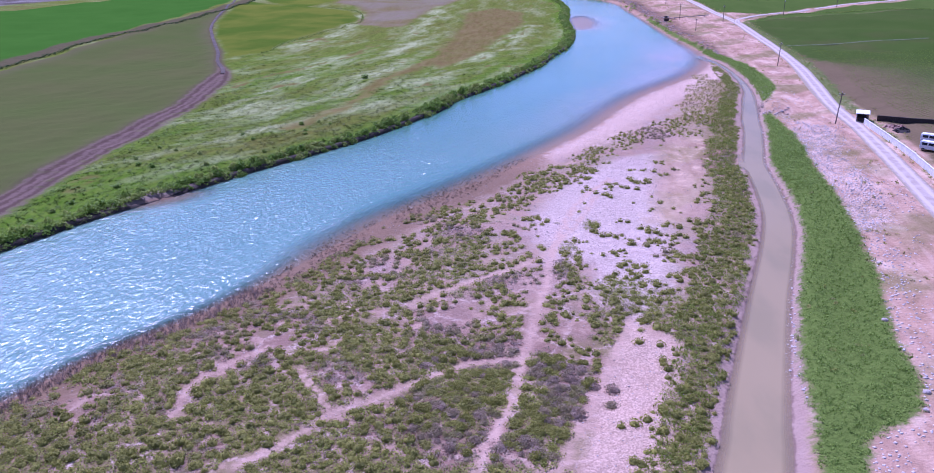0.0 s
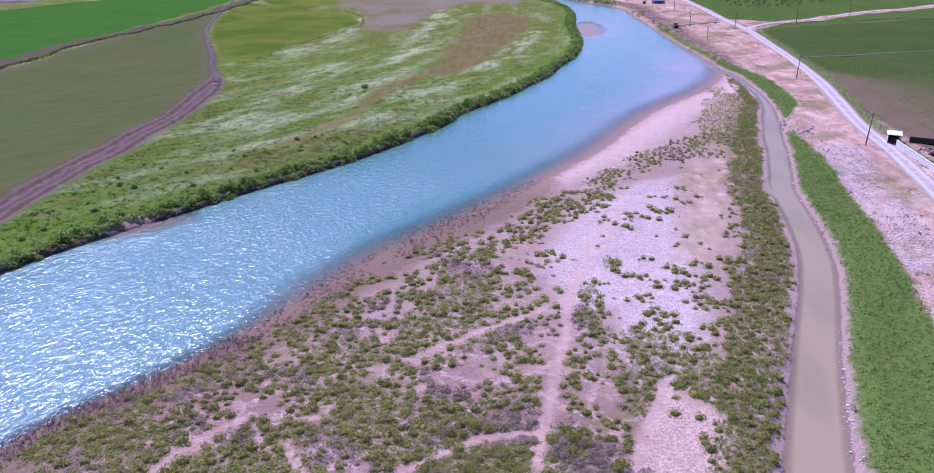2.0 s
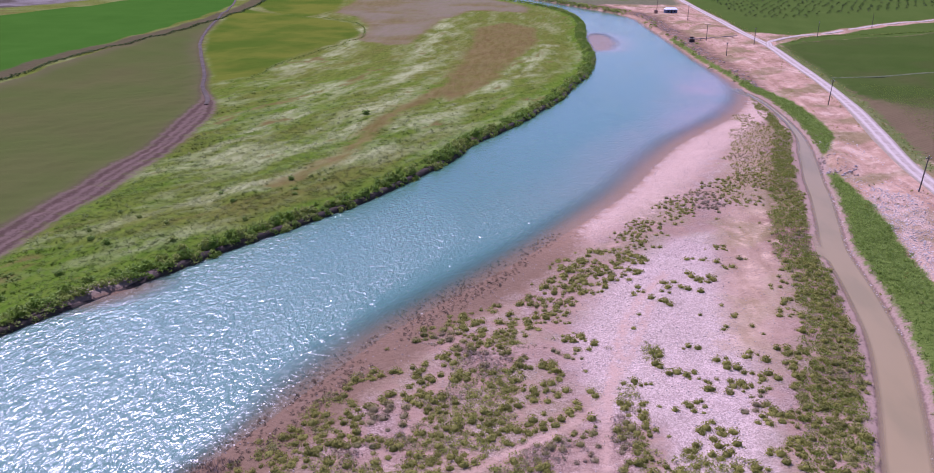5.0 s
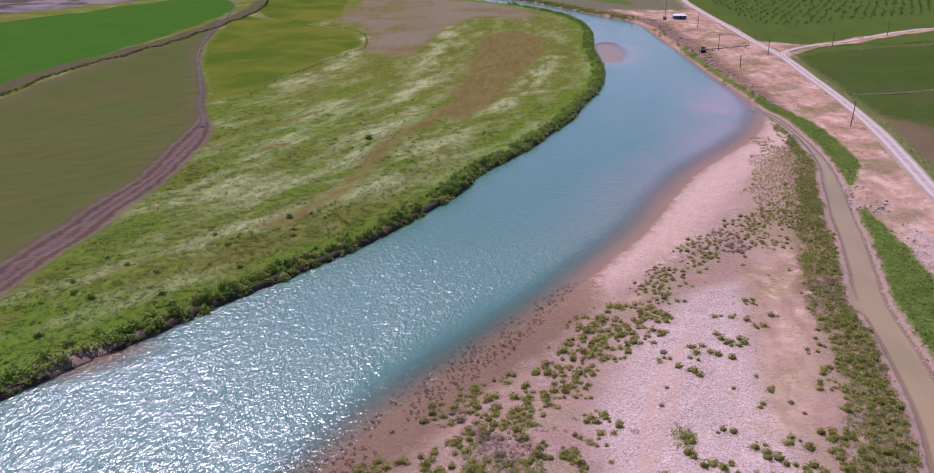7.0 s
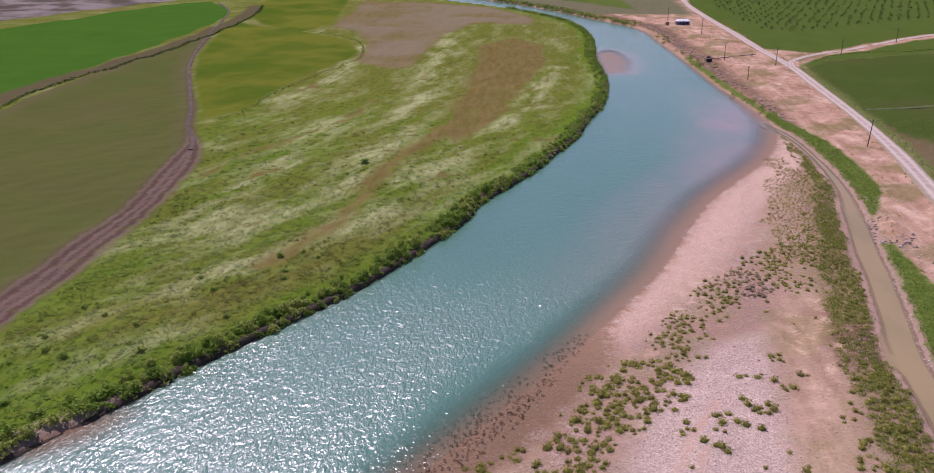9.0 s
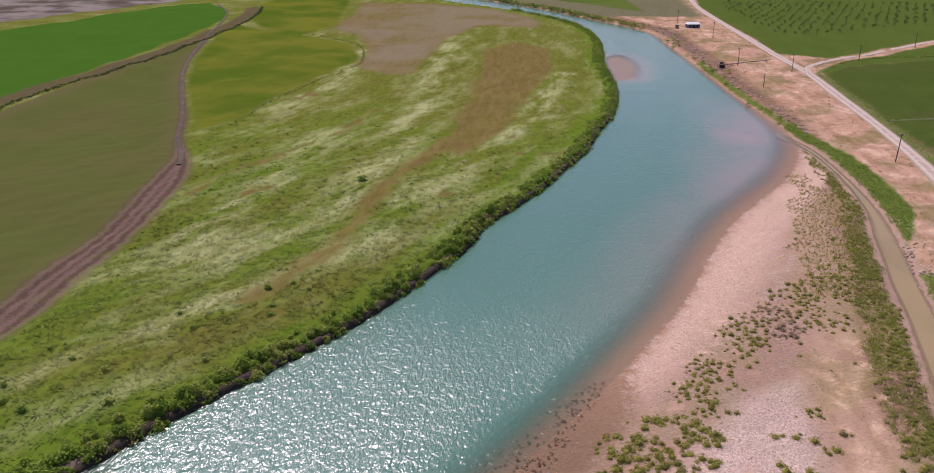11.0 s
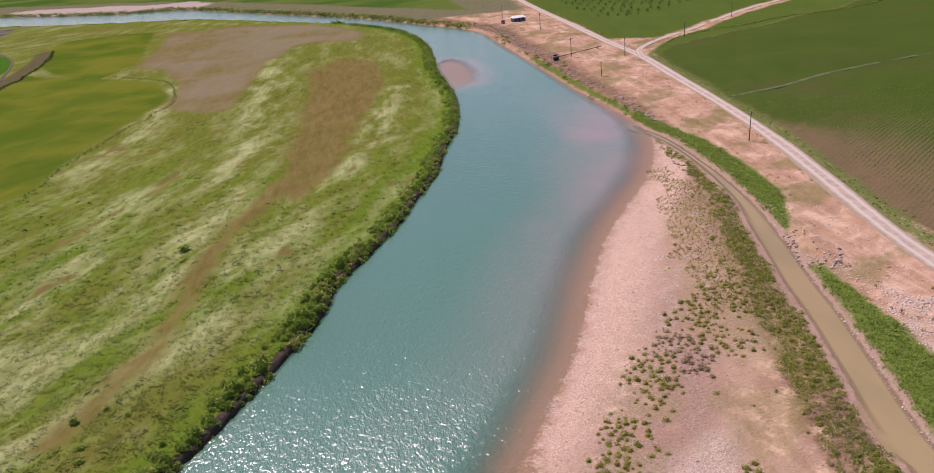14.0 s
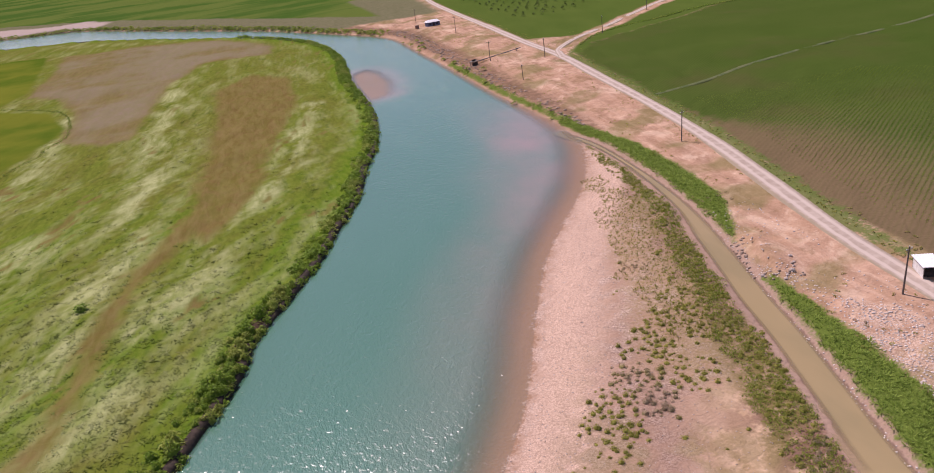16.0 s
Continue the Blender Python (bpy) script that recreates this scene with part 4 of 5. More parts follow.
def placed(x, y, lo, hi, tall_lo=0.8, tall_hi=1.2, sink=0.03):
    return np.stack([x, y, height(x, y) - sink, rng.uniform(lo, hi, len(x)), rng.uniform(0, 6.283, len(x)), rng.uniform(tall_lo, tall_hi, len(x))], -1)


bx, by = jittered(-72, 78, 58, 335, 1.15)
keep = rng.uniform(0, 1, len(bx)) < bar_cover(bx, by)
bx, by = bx[keep], by[keep]
shrubs = placed(bx, by, 0.45, 1.2, 0.7, 1.5)
shrubs[:, 3] *= np.where(by > 176, 0.75, 1.0)
order = np.argsort(np.hypot(shrubs[:, 0] - 2, shrubs[:, 1] - 78))
front, rest = shrubs[order[:280]], shrubs[order[280:]]
grow(shrub_kinds("shrub", 6, 270, 1.05, 0.52, 0.165, M_SHRUB), front, "low olive-green scrub bush rooted in river gravel", "bush", "scrub on the gravel bar")
for i in range(4):
    scatter("scrub", with_heart(rng, leaf_cloud(rng, 64, 0.85, 0.6, 0.18), 0.7, 0.5), rest[i::4], M_SCRUB, "low olive and brownish scrub scattered over gravel", "scrub")

# low carpet of plants on the lower bar, broken by bare threads
kx, ky = jittered(-66, 26, 50, 140, 0.8)
kd, kc = area_distance(kx, ky, RIGHT_LAND), channel_distance(kx, ky)
kn = clumps(kx, ky, 0.075, 3.1) + 0.9 * clumps(kx, ky, 0.27, 7.7) + np.interp(ky, [55, 75, 100, 140], [0.75, 0.5, 0.12, -0.25]) + 0.25 * step01(4, -16, kx)
free = np.minimum.reduce([line_distance(kx, ky, c) for c in BAR_THREADS + [BAR_PATH]])
kk = (kd > 3.0) & (kc > 3.0) & (free > 0.55 + 0.5 * rng.uniform(0, 1, len(kx))) & (area_distance(kx, ky, BARE_GRAVEL) < -0.3) & (area_distance(kx, ky, RIGHT_TERRACE) < -1) & (kn > rng.uniform(0.17, 0.45, len(kx)))
for i in range(2):
    scatter("scrub_carpet", leaf_cloud(rng, 30, 0.7, 0.3, 0.2), placed(kx[kk][i::2], ky[kk][i::2], 0.6, 1.25), M_CARPET, "dense low carpet of olive and brownish scrub on gravel", "scrub")

# dry stubble near the head of the bar
tx_, ty_ = jittered(44, 66, 218, 312, 0.7)
tn = area_distance(tx_, ty_, STUBBLE) + 5 * clumps(tx_, ty_, 0.2, 2.2)
tk_ = (tn > 0) & (channel_distance(tx_, ty_) > 1.6) & (rng.uniform(0, 1, len(tx_)) < 0.7)
scatter("stubble", tuft(rng, 9, 0.35, 0.28, 0.05), placed(tx_[tk_], ty_[tk_], 0.6, 1.2), M_SCRUB, "sparse dry olive stubble on gravel", "grass")

# denser green growth along the side channel
ex, ey = jittered(10, 76, 60, 330, 0.72)
edc, edt = channel_distance(ex, ey), area_distance(ex, ey, RIGHT_TERRACE)
ek = (edt < -0.5) & (edc > 1.5 + 1.2 * clumps(ex, ey, 0.15, 3.6)) & (edc < np.interp(ey, [60, 110, 200, 300, 330], [6, 9.5, 9.0, 4.5, 1.5]) + 2.0 * clumps(ex, ey, 0.12, 6.6)) & (rng.uniform(0, 1, len(ex)) < 0.85 + 0.8 * clumps(ex, ey, 0.2, 9.9))
scatter("channel_scrub", leaf_cloud(rng, 40, 0.65, 0.4, 0.19), placed(ex[ek], ey[ek], 0.5, 1.2), M_CHANNEL_SCRUB, "dense green scrub along the side channel", "scrub")

# stubs of drowned plants along the muddy shore, dry reeds on the near shore
mx, my = jittered(-70, 15, 62, 215, 0.8)
md = area_distance(mx, my, RIGHT_LAND)
mk = (md > -4 - 4 * clumps(mx, my, 0.1, 2.0)) & (md < np.interp(my, [60, 110, 160, 185], [2.5, 4.5, 4, 0])) & (my < 186) & (rng.uniform(0, 1, len(mx)) < np.clip(0.75 + 0.9 * clumps(mx, my, 0.16, 5.0), 0, 1))
scatter("shore_tufts", leaf_cloud(rng, 16, 0.3, 0.3, 0.16), placed(mx[mk], my[mk], 0.5, 1.4), M_TUFT, "small dark tufts standing on wet mud by the river", "tuft")
rx, ry = jittered(-75, -35, 58, 108, 0.55)
rd = area_distance(rx, ry, RIGHT_LAND)
rk = (rd > -0.8) & (rd < 3.4) & (rng.uniform(0, 1, len(rx)) < 0.8)
scatter("dry_reeds", tuft(rng, 9, 0.3, 0.55, 0.03), placed(rx[rk], ry[rk], 0.6, 1.2), M_REED, "dry brown reeds along the river edge", "reeds")

# meadow
ax, ay = jittered(-125, 22, 112, 520, 1.0)
ad = area_distance(ax, ay, LEFT_LAND)
in_field = np.maximum.reduce([area_distance(ax, ay, FALLOW), area_distance(ax, ay, OLIVE_FIELD), 5.5 - line_distance(ax, ay, TRACK)])
ap, al, ab = meadow_tones(ax, ay, ad)
ok = (ad > 1.2) & (in_field < 0) & (ab < rng.uniform(0.2, 0.7, len(ax))) & (rng.uniform(0, 1, len(ax)) < step01(360, 180, ay) * 0.62 + 0.02) & (line_distance(ax, ay, TRACK) < 130)
ok &= ~((ad > 0) & (ax < np.interp(ay, TRACK[:, 1], TRACK[:, 0])))
meadow = np.flatnonzero(ok)
for i in range(4):
    k = meadow[i::4]
    scatter("meadow_grass", tuft(rng, 11, 0.65, (0.18, 0.15)[i % 2], (0.09, 0.075)[i % 2]), placed(ax[k], ay[k], 0.7, 1.5), M_TONED, "rank green and pale meadow grass in wind-laid swaths", "grass", {"pale": ap[k], "lush": al[k]})

# undercut soil face at the water's edge, its shadow line painted in dark
cb = resample(LEFT_BANK, 3000)
cb = cb[(cb[:, 1] > 60) & (cb[:, 1] < 430)]
ct = np.gradient(cb, axis=0)
ct /= np.hypot(ct[:, 0], ct[:, 1])[:, None]
cn = np.stack([-ct[:, 1], ct[:, 0]], -1)
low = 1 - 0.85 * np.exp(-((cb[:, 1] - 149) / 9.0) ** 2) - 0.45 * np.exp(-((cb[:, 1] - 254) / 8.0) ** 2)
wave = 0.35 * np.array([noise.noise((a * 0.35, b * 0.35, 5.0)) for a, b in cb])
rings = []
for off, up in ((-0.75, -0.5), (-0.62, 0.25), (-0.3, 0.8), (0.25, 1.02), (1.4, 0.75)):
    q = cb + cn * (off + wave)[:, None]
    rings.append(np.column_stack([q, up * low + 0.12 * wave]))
k = np.arange(len(cb) * 5).reshape(5, len(cb))
cut = sheet("cut_bank", np.vstack(rings), np.stack([k[:-1, :-1], k[:-1, 1:], k[1:, 1:], k[1:, :-1]], -1).reshape(-1, 4), M_SHADED_SOIL)
tagged(cut, "steep undercut bank of soil at the water, coloured dark for its shade", "river bank", kind="structure")

# bushes on the undercut bank
bl = resample(LEFT_BANK, 2600)
bl = bl[(bl[:, 1] > 108) & (bl[:, 1] < 700)]
bt = np.gradient(bl, axis=0)
bt /= np.hypot(bt[:, 0], bt[:, 1])[:, None]
bn = np.stack([-bt[:, 1], bt[:, 0]], -1)
rows_in = []
for off, every, lo, hi in ((0.1, 1, 0.45, 1.1), (1.8, 1, 0.5, 1.3), (3.8, 2, 0.4, 1.0)):
    pick = bl[::every]
    gap = 1.6 * np.exp(-((pick[:, 1] - 149) / 8.0) ** 2)
    o = off + gap + rng.uniform(-0.8, 0.8, len(pick))
    q = pick + bn[::every] * o[:, None]
    go = rng.uniform(0, 1, len(q)) < (0.55 + 0.5 * clumps(q[:, 0], q[:, 1], 0.07, 1.3)) * (1.25 if off < 1 else 1.0)
    q = q[go]
    rows_in.append(placed(q[:, 0], q[:, 1], lo, hi, 0.75, 1.2, 0.1))
bank = np.vstack(rows_in)
order = np.argsort(np.abs(bank[:, 1] - 215))
grow(shrub_kinds("bank_bush", 5, 190, 1.25, 1.5, 0.3, M_BUSH), bank[order[:270]], "dense dark green bush on the river bank", "bush", "bushes along the bank")
for i in range(3):
    scatter("bank_bushes", leaf_cloud(rng, 110, 1.25, 1.45, 0.38), bank[order[270:]][i::3], M_BUSHES, "dense dark green bushes lining the river bank", "bushes")

# single bushes in the meadow
sx, sy = jittered(-104, -48, 126, 232, 5.5)
sd = area_distance(sx, sy, LEFT_LAND)
sk = (sd > 5) & (sd < 34) & (sx > np.interp(sy, TRACK[:, 1], TRACK[:, 0]) + 9) & (rng.uniform(0, 1, len(sx)) < np.interp(sy, [120, 170, 230], [0.6, 0.4, 0.12]))
solo = np.vstack([placed(sx[sk], sy[sk], 0.7, 1.35, 0.45, 0.65), placed(np.array([-57.0]), np.array([276.0]), 2.2, 2.3, 0.4, 0.45)])
grow(shrub_kinds("meadow_bush", 3, 130, 0.9, 1.3, 0.26, M_BUSH), solo, "dark green bush standing alone in meadow grass", "bush", "bushes in the meadow")

# bushes on the far banks and along the field ditch
fb = resample(OUTER_BANK, 1500)
fb = fb[(fb[:, 1] > 352)]
fb = np.repeat(fb, 3, axis=0)
fq = fb + rng.normal(0, 1.6, fb.shape) + np.array([2.5, 1.5])
fk = rng.uniform(0, 1, len(fq)) < np.where(fq[:, 1] > 600, 0.8, 0.05)
scatter("far_bank_bushes", leaf_cloud(rng, 34, 1.3, 1.4, 0.6), placed(fq[fk][:, 0], fq[fk][:, 1], 0.5, 1.5), M_BUSH, "dark bushes along the far river bank", "bushes")
hl = resample(HEDGE, 1300)
hq = hl + rng.normal(0, 0.5, hl.shape)
scatter("ditch_growth", leaf_cloud(rng, 24, 0.8, 0.9, 0.4), placed(hq[:, 0], hq[:, 1], 0.5, 1.1), M_TREE, "dark growth along the ditch between two fields", "bushes")
ol = smooth([(-116, 340), (-110, 405), (-101, 440), (-99, 466), (-109, 507), (-122, 526), (-146, 547)])
oq = resample(ol, 260)
scatter("field_edge_growth", leaf_cloud(rng, 20, 0.7, 0.6, 0.35), placed(oq[:, 0] + rng.normal(0, 0.5, 260), oq[:, 1], 0.5, 1.0), M_MEADOW, "rough grass along the edge of a field", "grass")

# lush weeds by the side channel
wx, wy = jittered(20, 90, 58, 365, 0.62)
wd = np.maximum(area_distance(wx, wy, GRASS_STRIP), area_distance(wx, wy, GRASS_PATCH)) + 1.2 * clumps(wx, wy, 0.3, 4.0)
wk = (wd > 0.1) & (channel_distance(wx, wy) > 1.2 + 0.8 * clumps(wx, wy, 0.2, 1.7)) & (rng.uniform(0, 1, len(wx)) < 0.8)
half = len(wx[wk]) // 2
scatter("green_weeds", leaf_cloud(rng, 20, 0.5, 0.2, 0.15), placed(wx[wk][:half], wy[wk][:half], 0.6, 1.4), M_LUSH, "lush green weeds in a strip beside the channel", "weeds")
scatter("green_weeds", tuft(rng, 12, 0.45, 0.24, 0.06), placed(wx[wk][half:], wy[wk][half:], 0.7, 1.4), M_LUSH, "lush green weeds in a strip beside the channel", "weeds")

# weeds on the bare terrace and road verges
vx, vy = jittered(40, 130, 60, 620, 1.4)
vdt, vr = area_distance(vx, vy, RIGHT_TERRACE), np.minimum(line_distance(vx, vy, ROAD), line_distance(vx, vy, SIDE_ROAD))
vn = clumps(vx, vy, 0.12, 6.0)
vk = (vdt > 1.5) & (vr > 2.9) & (area_distance(vx, vy, RIGHT_FIELD) < 0.5) & (area_distance(vx, vy, ORCHARD_FIELD) < 0.5)
vk &= rng.uniform(0, 1, len(vx)) < np.where((vr < 5.5) & (vx > np.interp(vy, ROAD[:, 1], ROAD[:, 0])), 0.8, np.clip(vn * 0.9 - 0.08, 0, 0.7) + 0.6 * (vr < 3.8) * (vn > 0))
scatter("verge_weeds", leaf_cloud(rng, 12, 0.5, 0.35, 0.26), placed(vx[vk], vy[vk], 0.5, 1.2), M_SCRUB, "sparse weeds on bare earth beside the road", "weeds")

# sown rows of the field over the road
lane = np.array([0.757, 0.653])
across = np.array([-0.653, 0.757])
corner = np.array([97.0, 236.0])
u, w = np.meshgrid(np.arange(-40, 130, 0.62), np.arange(-60, 90, 1.15))
u, w = u.ravel(), w.ravel()
u, w = u + rng.uniform(-0.25, 0.25, len(u)), w + rng.normal(0, 0.06, len(w))
cx, cy = corner[0] + lane[0] * u + across[0] * w, corner[1] + lane[1] * u + across[1] * w
cd = area_distance(cx, cy, RIGHT_FIELD)
ck = (cd > 5.0) & (cy < 345) & (cy > 170) & (rng.uniform(0, 1, len(cx)) < np.clip(0.75 + 0.5 * clumps(cx, cy, 0.05, 8.0), 0.1, 1))
scatter("crop_rows", tuft(rng, 5, 0.2, 0.16, 0.06), placed(cx[ck], cy[ck], 0.7, 1.2), M_MEADOW, "young crop sown in straight rows", "crop")


def orchard_tree(kind_seed):
    r = np.random.default_rng(kind_seed)
    ob = new("orchard_tree")
    bm = bmesh.new()
    rod(bm, (0, 0, -0.1), (0.05, 0.02, 0.9), 0.09, 0.06, 6)
    for i in range(4):
        a = i * 1.57 + r.uniform(-0.4, 0.4)
        rod(bm, (0.05, 0.02, 0.8), (0.6 * math.cos(a), 0.6 * math.sin(a), 1.4 + r.uniform(-0.2, 0.2)), 0.045, 0.015, 5)
    part("trunk", bm, M_BARK, ob)
    v, f = leaf_cloud(r, 130, 1.3, 2.2, 0.34, base=0.5)
    crown = new("crown", mesh_of("crown", (v, f), M_TREE))
    crown.parent = ob
    return ob


ux, uw = np.meshgrid(np.arange(0, 30), np.arange(0, 26))
tx, ty = 112 + ux.ravel() * 10.5 * 0.80 + uw.ravel() * 9.0 * -0.30, 548 + ux.ravel() * 10.5 * 0.55 + uw.ravel() * 9.0 * 0.95
tx, ty = tx + rng.normal(0, 0.5, len(tx)), ty + rng.normal(0, 0.5, len(ty))
tk = (area_distance(tx, ty, ORCHARD_FIELD) > 10) & (rng.uniform(0, 1, len(tx)) < 0.85) & (ty < 800)
trees = placed(tx[tk], ty[tk], 0.75, 1.2, 0.8, 1.1)
grow([orchard_tree(s) for s in (21, 22, 23)], trees[np.argsort(trees[:, 1])][:290], "small dark-leaved orchard tree in a grassy row", "tree", "orchard trees")

# ditch beside the side road, trail through the young crop
cl = resample(smooth([(122, 466), (140, 484), (158, 492), (175, 497), (200, 503), (240, 512), (320, 545)]), 420)
scatter("ditch_growth", leaf_cloud(rng, 30, 0.8, 0.6, 0.35), placed(cl[:, 0] + rng.normal(0, 0.3, 420), cl[:, 1] + rng.normal(0, 0.3, 420), 0.5, 1.0), M_BUSHES, "dark growth along an irrigation ditch", "bushes")
ribbon("field_trail", smooth([(108, 358), (120, 361), (133, 365.5), (150, 374), (165, 379), (193, 385), (226, 393), (262, 404)]), 0.9, M_TRAIL, "faint pale trail trodden through the crop", "trail", 0.05)

# ---- stones ----
px, py = jittered(-60, 76, 60, 330, 0.75)
pd, pc, pt = area_distance(px, py, RIGHT_LAND), channel_distance(px, py), area_distance(px, py, RIGHT_TERRACE)
pk = (pd > 0.3) & (rng.uniform(0, 1, len(px)) < np.where(py < 125, 0.45, 1.0)) & (pc > 1.2) & (pt < 0) & (rng.uniform(0, 1, len(px)) < 0.25 + 0.5 * step01(-3, 3, area_distance(px, py, PALE_GRAVEL)) + 0.3 * ((py > 180) & (pd < 13)) + 0.35 * np.exp(-(((px - 16) / 8) ** 2 + ((py - 74) / 16) ** 2)))
half = len(px[pk]) // 2
for a, b in ((0, half), (half, None)):
    scatter("river_stones", pebble(rng), placed(px[pk][a:b], py[pk][a:b], 0.12, 0.34, 0.7, 1.0, 0.0), M_STONE, "loose pale cobbles on the gravel bar", "stones")
qx, qy = jittered(36, 84, 66, 262, 0.48)
edge_d = -area_distance(qx, qy, GRASS_STRIP)
qr = line_distance(qx, qy, ROAD)
dens = 0.95 * step01(-2, 2, area_distance(qx, qy, RUBBLE)) * np.clip(0.7 + 1.2 * clumps(qx, qy, 0.2, 3.0), 0, 1) + 0.3 * ((edge_d > 0) & (edge_d < 4)) + 0.16 * np.clip(0.5 + clumps(qx, qy, 0.1, 8.0), 0, 1)
qk = (edge_d > 0) & (area_distance(qx, qy, RIGHT_TERRACE) > 2) & (qr > 3.5) & (qx < np.interp(qy, ROAD[:, 1], ROAD[:, 0])) & (rng.uniform(0, 1, len(qx)) < dens)
scatter("rubble", pebble(rng), placed(qx[qk], qy[qk], 0.14, 0.62, 0.4, 0.8, 0.0), M_RUBBLE, "pale broken stone tipped along the terrace edge", "stones")


def boulder(seed):
    r = np.random.default_rng(seed)
    bm = bmesh.new()
    bmesh.ops.create_icosphere(bm, subdivisions=2, radius=0.6)
    for v in bm.verts:
        v.co *= 1 + 0.28 * noise.noise(v.co * 1.7 + Vector((seed, 0, 0)))
        v.co.z *= 0.7
    return part("boulder", bm, M_STONE)


stone_spots = [(69.5, 229.5), (71, 228.4), (72.4, 229.2), (73.6, 230.5), (68.2, 231.6), (67.4, 234), (74.6, 232), (75.4, 234.4), (67.2, 237.5), (70.2, 227.6), (76.2, 207), (77.4, 204),
               (52.2, 100), (54.4, 104), (59.2, 121), (48.5, 78.4), (47.6, 76.4), (49.2, 80)]
first = boulder(3)
for i, (x, y) in enumerate(stone_spots):
    m = pose(x, y, drop(x, y) + 0.05, 0, 0, i * 77) @ Matrix.Diagonal((*([0.35 + 0.4 * ((i * 7) % 5) / 4] * 3), 1))
    ob = first if i == 0 else copy_thing(first, Matrix.Identity(4))
    ob.matrix_basis = m
    tagged(ob, "rough pale boulder lying on bare earth", "boulder", "boulders on the bank")


# clods of slumped clay along the upstream bank
kx, ky = jittered(48, 84, 345, 610, 1.5)
kd = area_distance(kx, ky, RIGHT_LAND)
kk = (kd > 3.4) & (kd < np.interp(ky, [345, 420, 610], [6, 9, 12])) & (rng.uniform(0, 1, len(kx)) < np.clip(0.5 + 0.9 * clumps(kx, ky, 0.12, 2.5), 0, 1))
scatter("clay_clods", pebble(rng), placed(kx[kk], ky[kk], 0.5, 2.2, 0.3, 0.6, 0.0), M_CLAY, "slumped clods of brown clay along the bank", "clods")
lx, ly = jittered(64, 80, 226, 250, 0.8)
lk = (np.abs(area_distance(lx, ly, DIRT_BULGE) - 0.3) < 1.1) & (lx < 74) & (rng.uniform(0, 1, len(lx)) < 0.7)
scatter("clay_clods", pebble(rng), placed(lx[lk], ly[lk], 0.4, 1.2, 0.5, 0.8, 0.0), M_CLAY, "slumped clods of brown clay along the bank", "clods")
# green fringe at the water's edge upstream
nb = resample(OUTER_BANK, 2200)
nb = nb[(nb[:, 1] > 352) & (nb[:, 1] < 470)]
nq = np.repeat(nb, 5, axis=0) + rng.normal(0, 1.2, (5 * len(nb), 2)) + np.array([2.6, 0.4])
nq = nq[clumps(nq[:, 0], nq[:, 1], 0.09, 4.4) > 0.05]
scatter("green_weeds", leaf_cloud(rng, 12, 0.45, 0.25, 0.26), placed(nq[:, 0], nq[:, 1], 0.6, 1.3), M_LUSH, "green grass fringe along the upstream bank", "weeds")

# ---- built things along the road ----
def utility_pole(tall, arm):
    ob = new("utility_pole")
    bm = bmesh.new()
    rod(bm, (0, 0, -0.6), (0, 0, tall), 0.17, 0.11, 10)
    part("pole", bm, M_POLE, ob)
    bm = bmesh.new()
    box(bm, -arm / 2, -0.06, tall - 0.55, arm / 2, 0.06, tall - 0.42, 0.015)
    bar = part("crossarm", bm, M_STEEL, ob, "dull steel crossarm")
    for x in (-arm / 2 + 0.12, 0.0, arm / 2 - 0.12):
        bm = bmesh.new()
        rod(bm, (x, 0, tall - 0.42 if x else tall), (x, 0, tall - 0.2 if x else tall + 0.22), 0.05, 0.05, 8)
        rod(bm, (x, 0, tall - 0.32 if x else tall + 0.1), (x, 0, tall - 0.26 if x else tall + 0.16), 0.085, 0.07, 8)
        part("insulator", bm, M_WHITE, bar, "pale ceramic insulator")
    for s in (-1, 1):
        bm = bmesh.new()
        rod(bm, (0, 0.07, tall - 1.3), (s * arm * 0.3, 0.07, tall - 0.5), 0.025, 0.025, 5)
        part("brace", bm, M_STEEL, ob)
    return ob


for x, y, tall, arm, lean, turn in ((81.9, 213.5, 8.2, 1.7, 5, 20), (91.5, 308, 8.4, 1.7, 3, 25), (79, 462, 8.6, 2.8, 0, 5), (80, 416, 6.0, 1.2, -2, 20), (83.5, 551, 9, 1.7, 0, 10),
                                    (73, 617, 8.6, 1.7, 1, 10), (99, 446, 8.2, 1.7, 0, 40), (139, 480, 8, 1.7, 1, 60), (182, 524, 8, 1.7, -1, 60)):
    pole = utility_pole(tall, arm)
    pole.matrix_basis = pose(x, y, drop(x, y), 0, lean, turn)
    tagged(pole, "dark weathered utility pole with a short crossarm", "utility pole", "poles along the road")


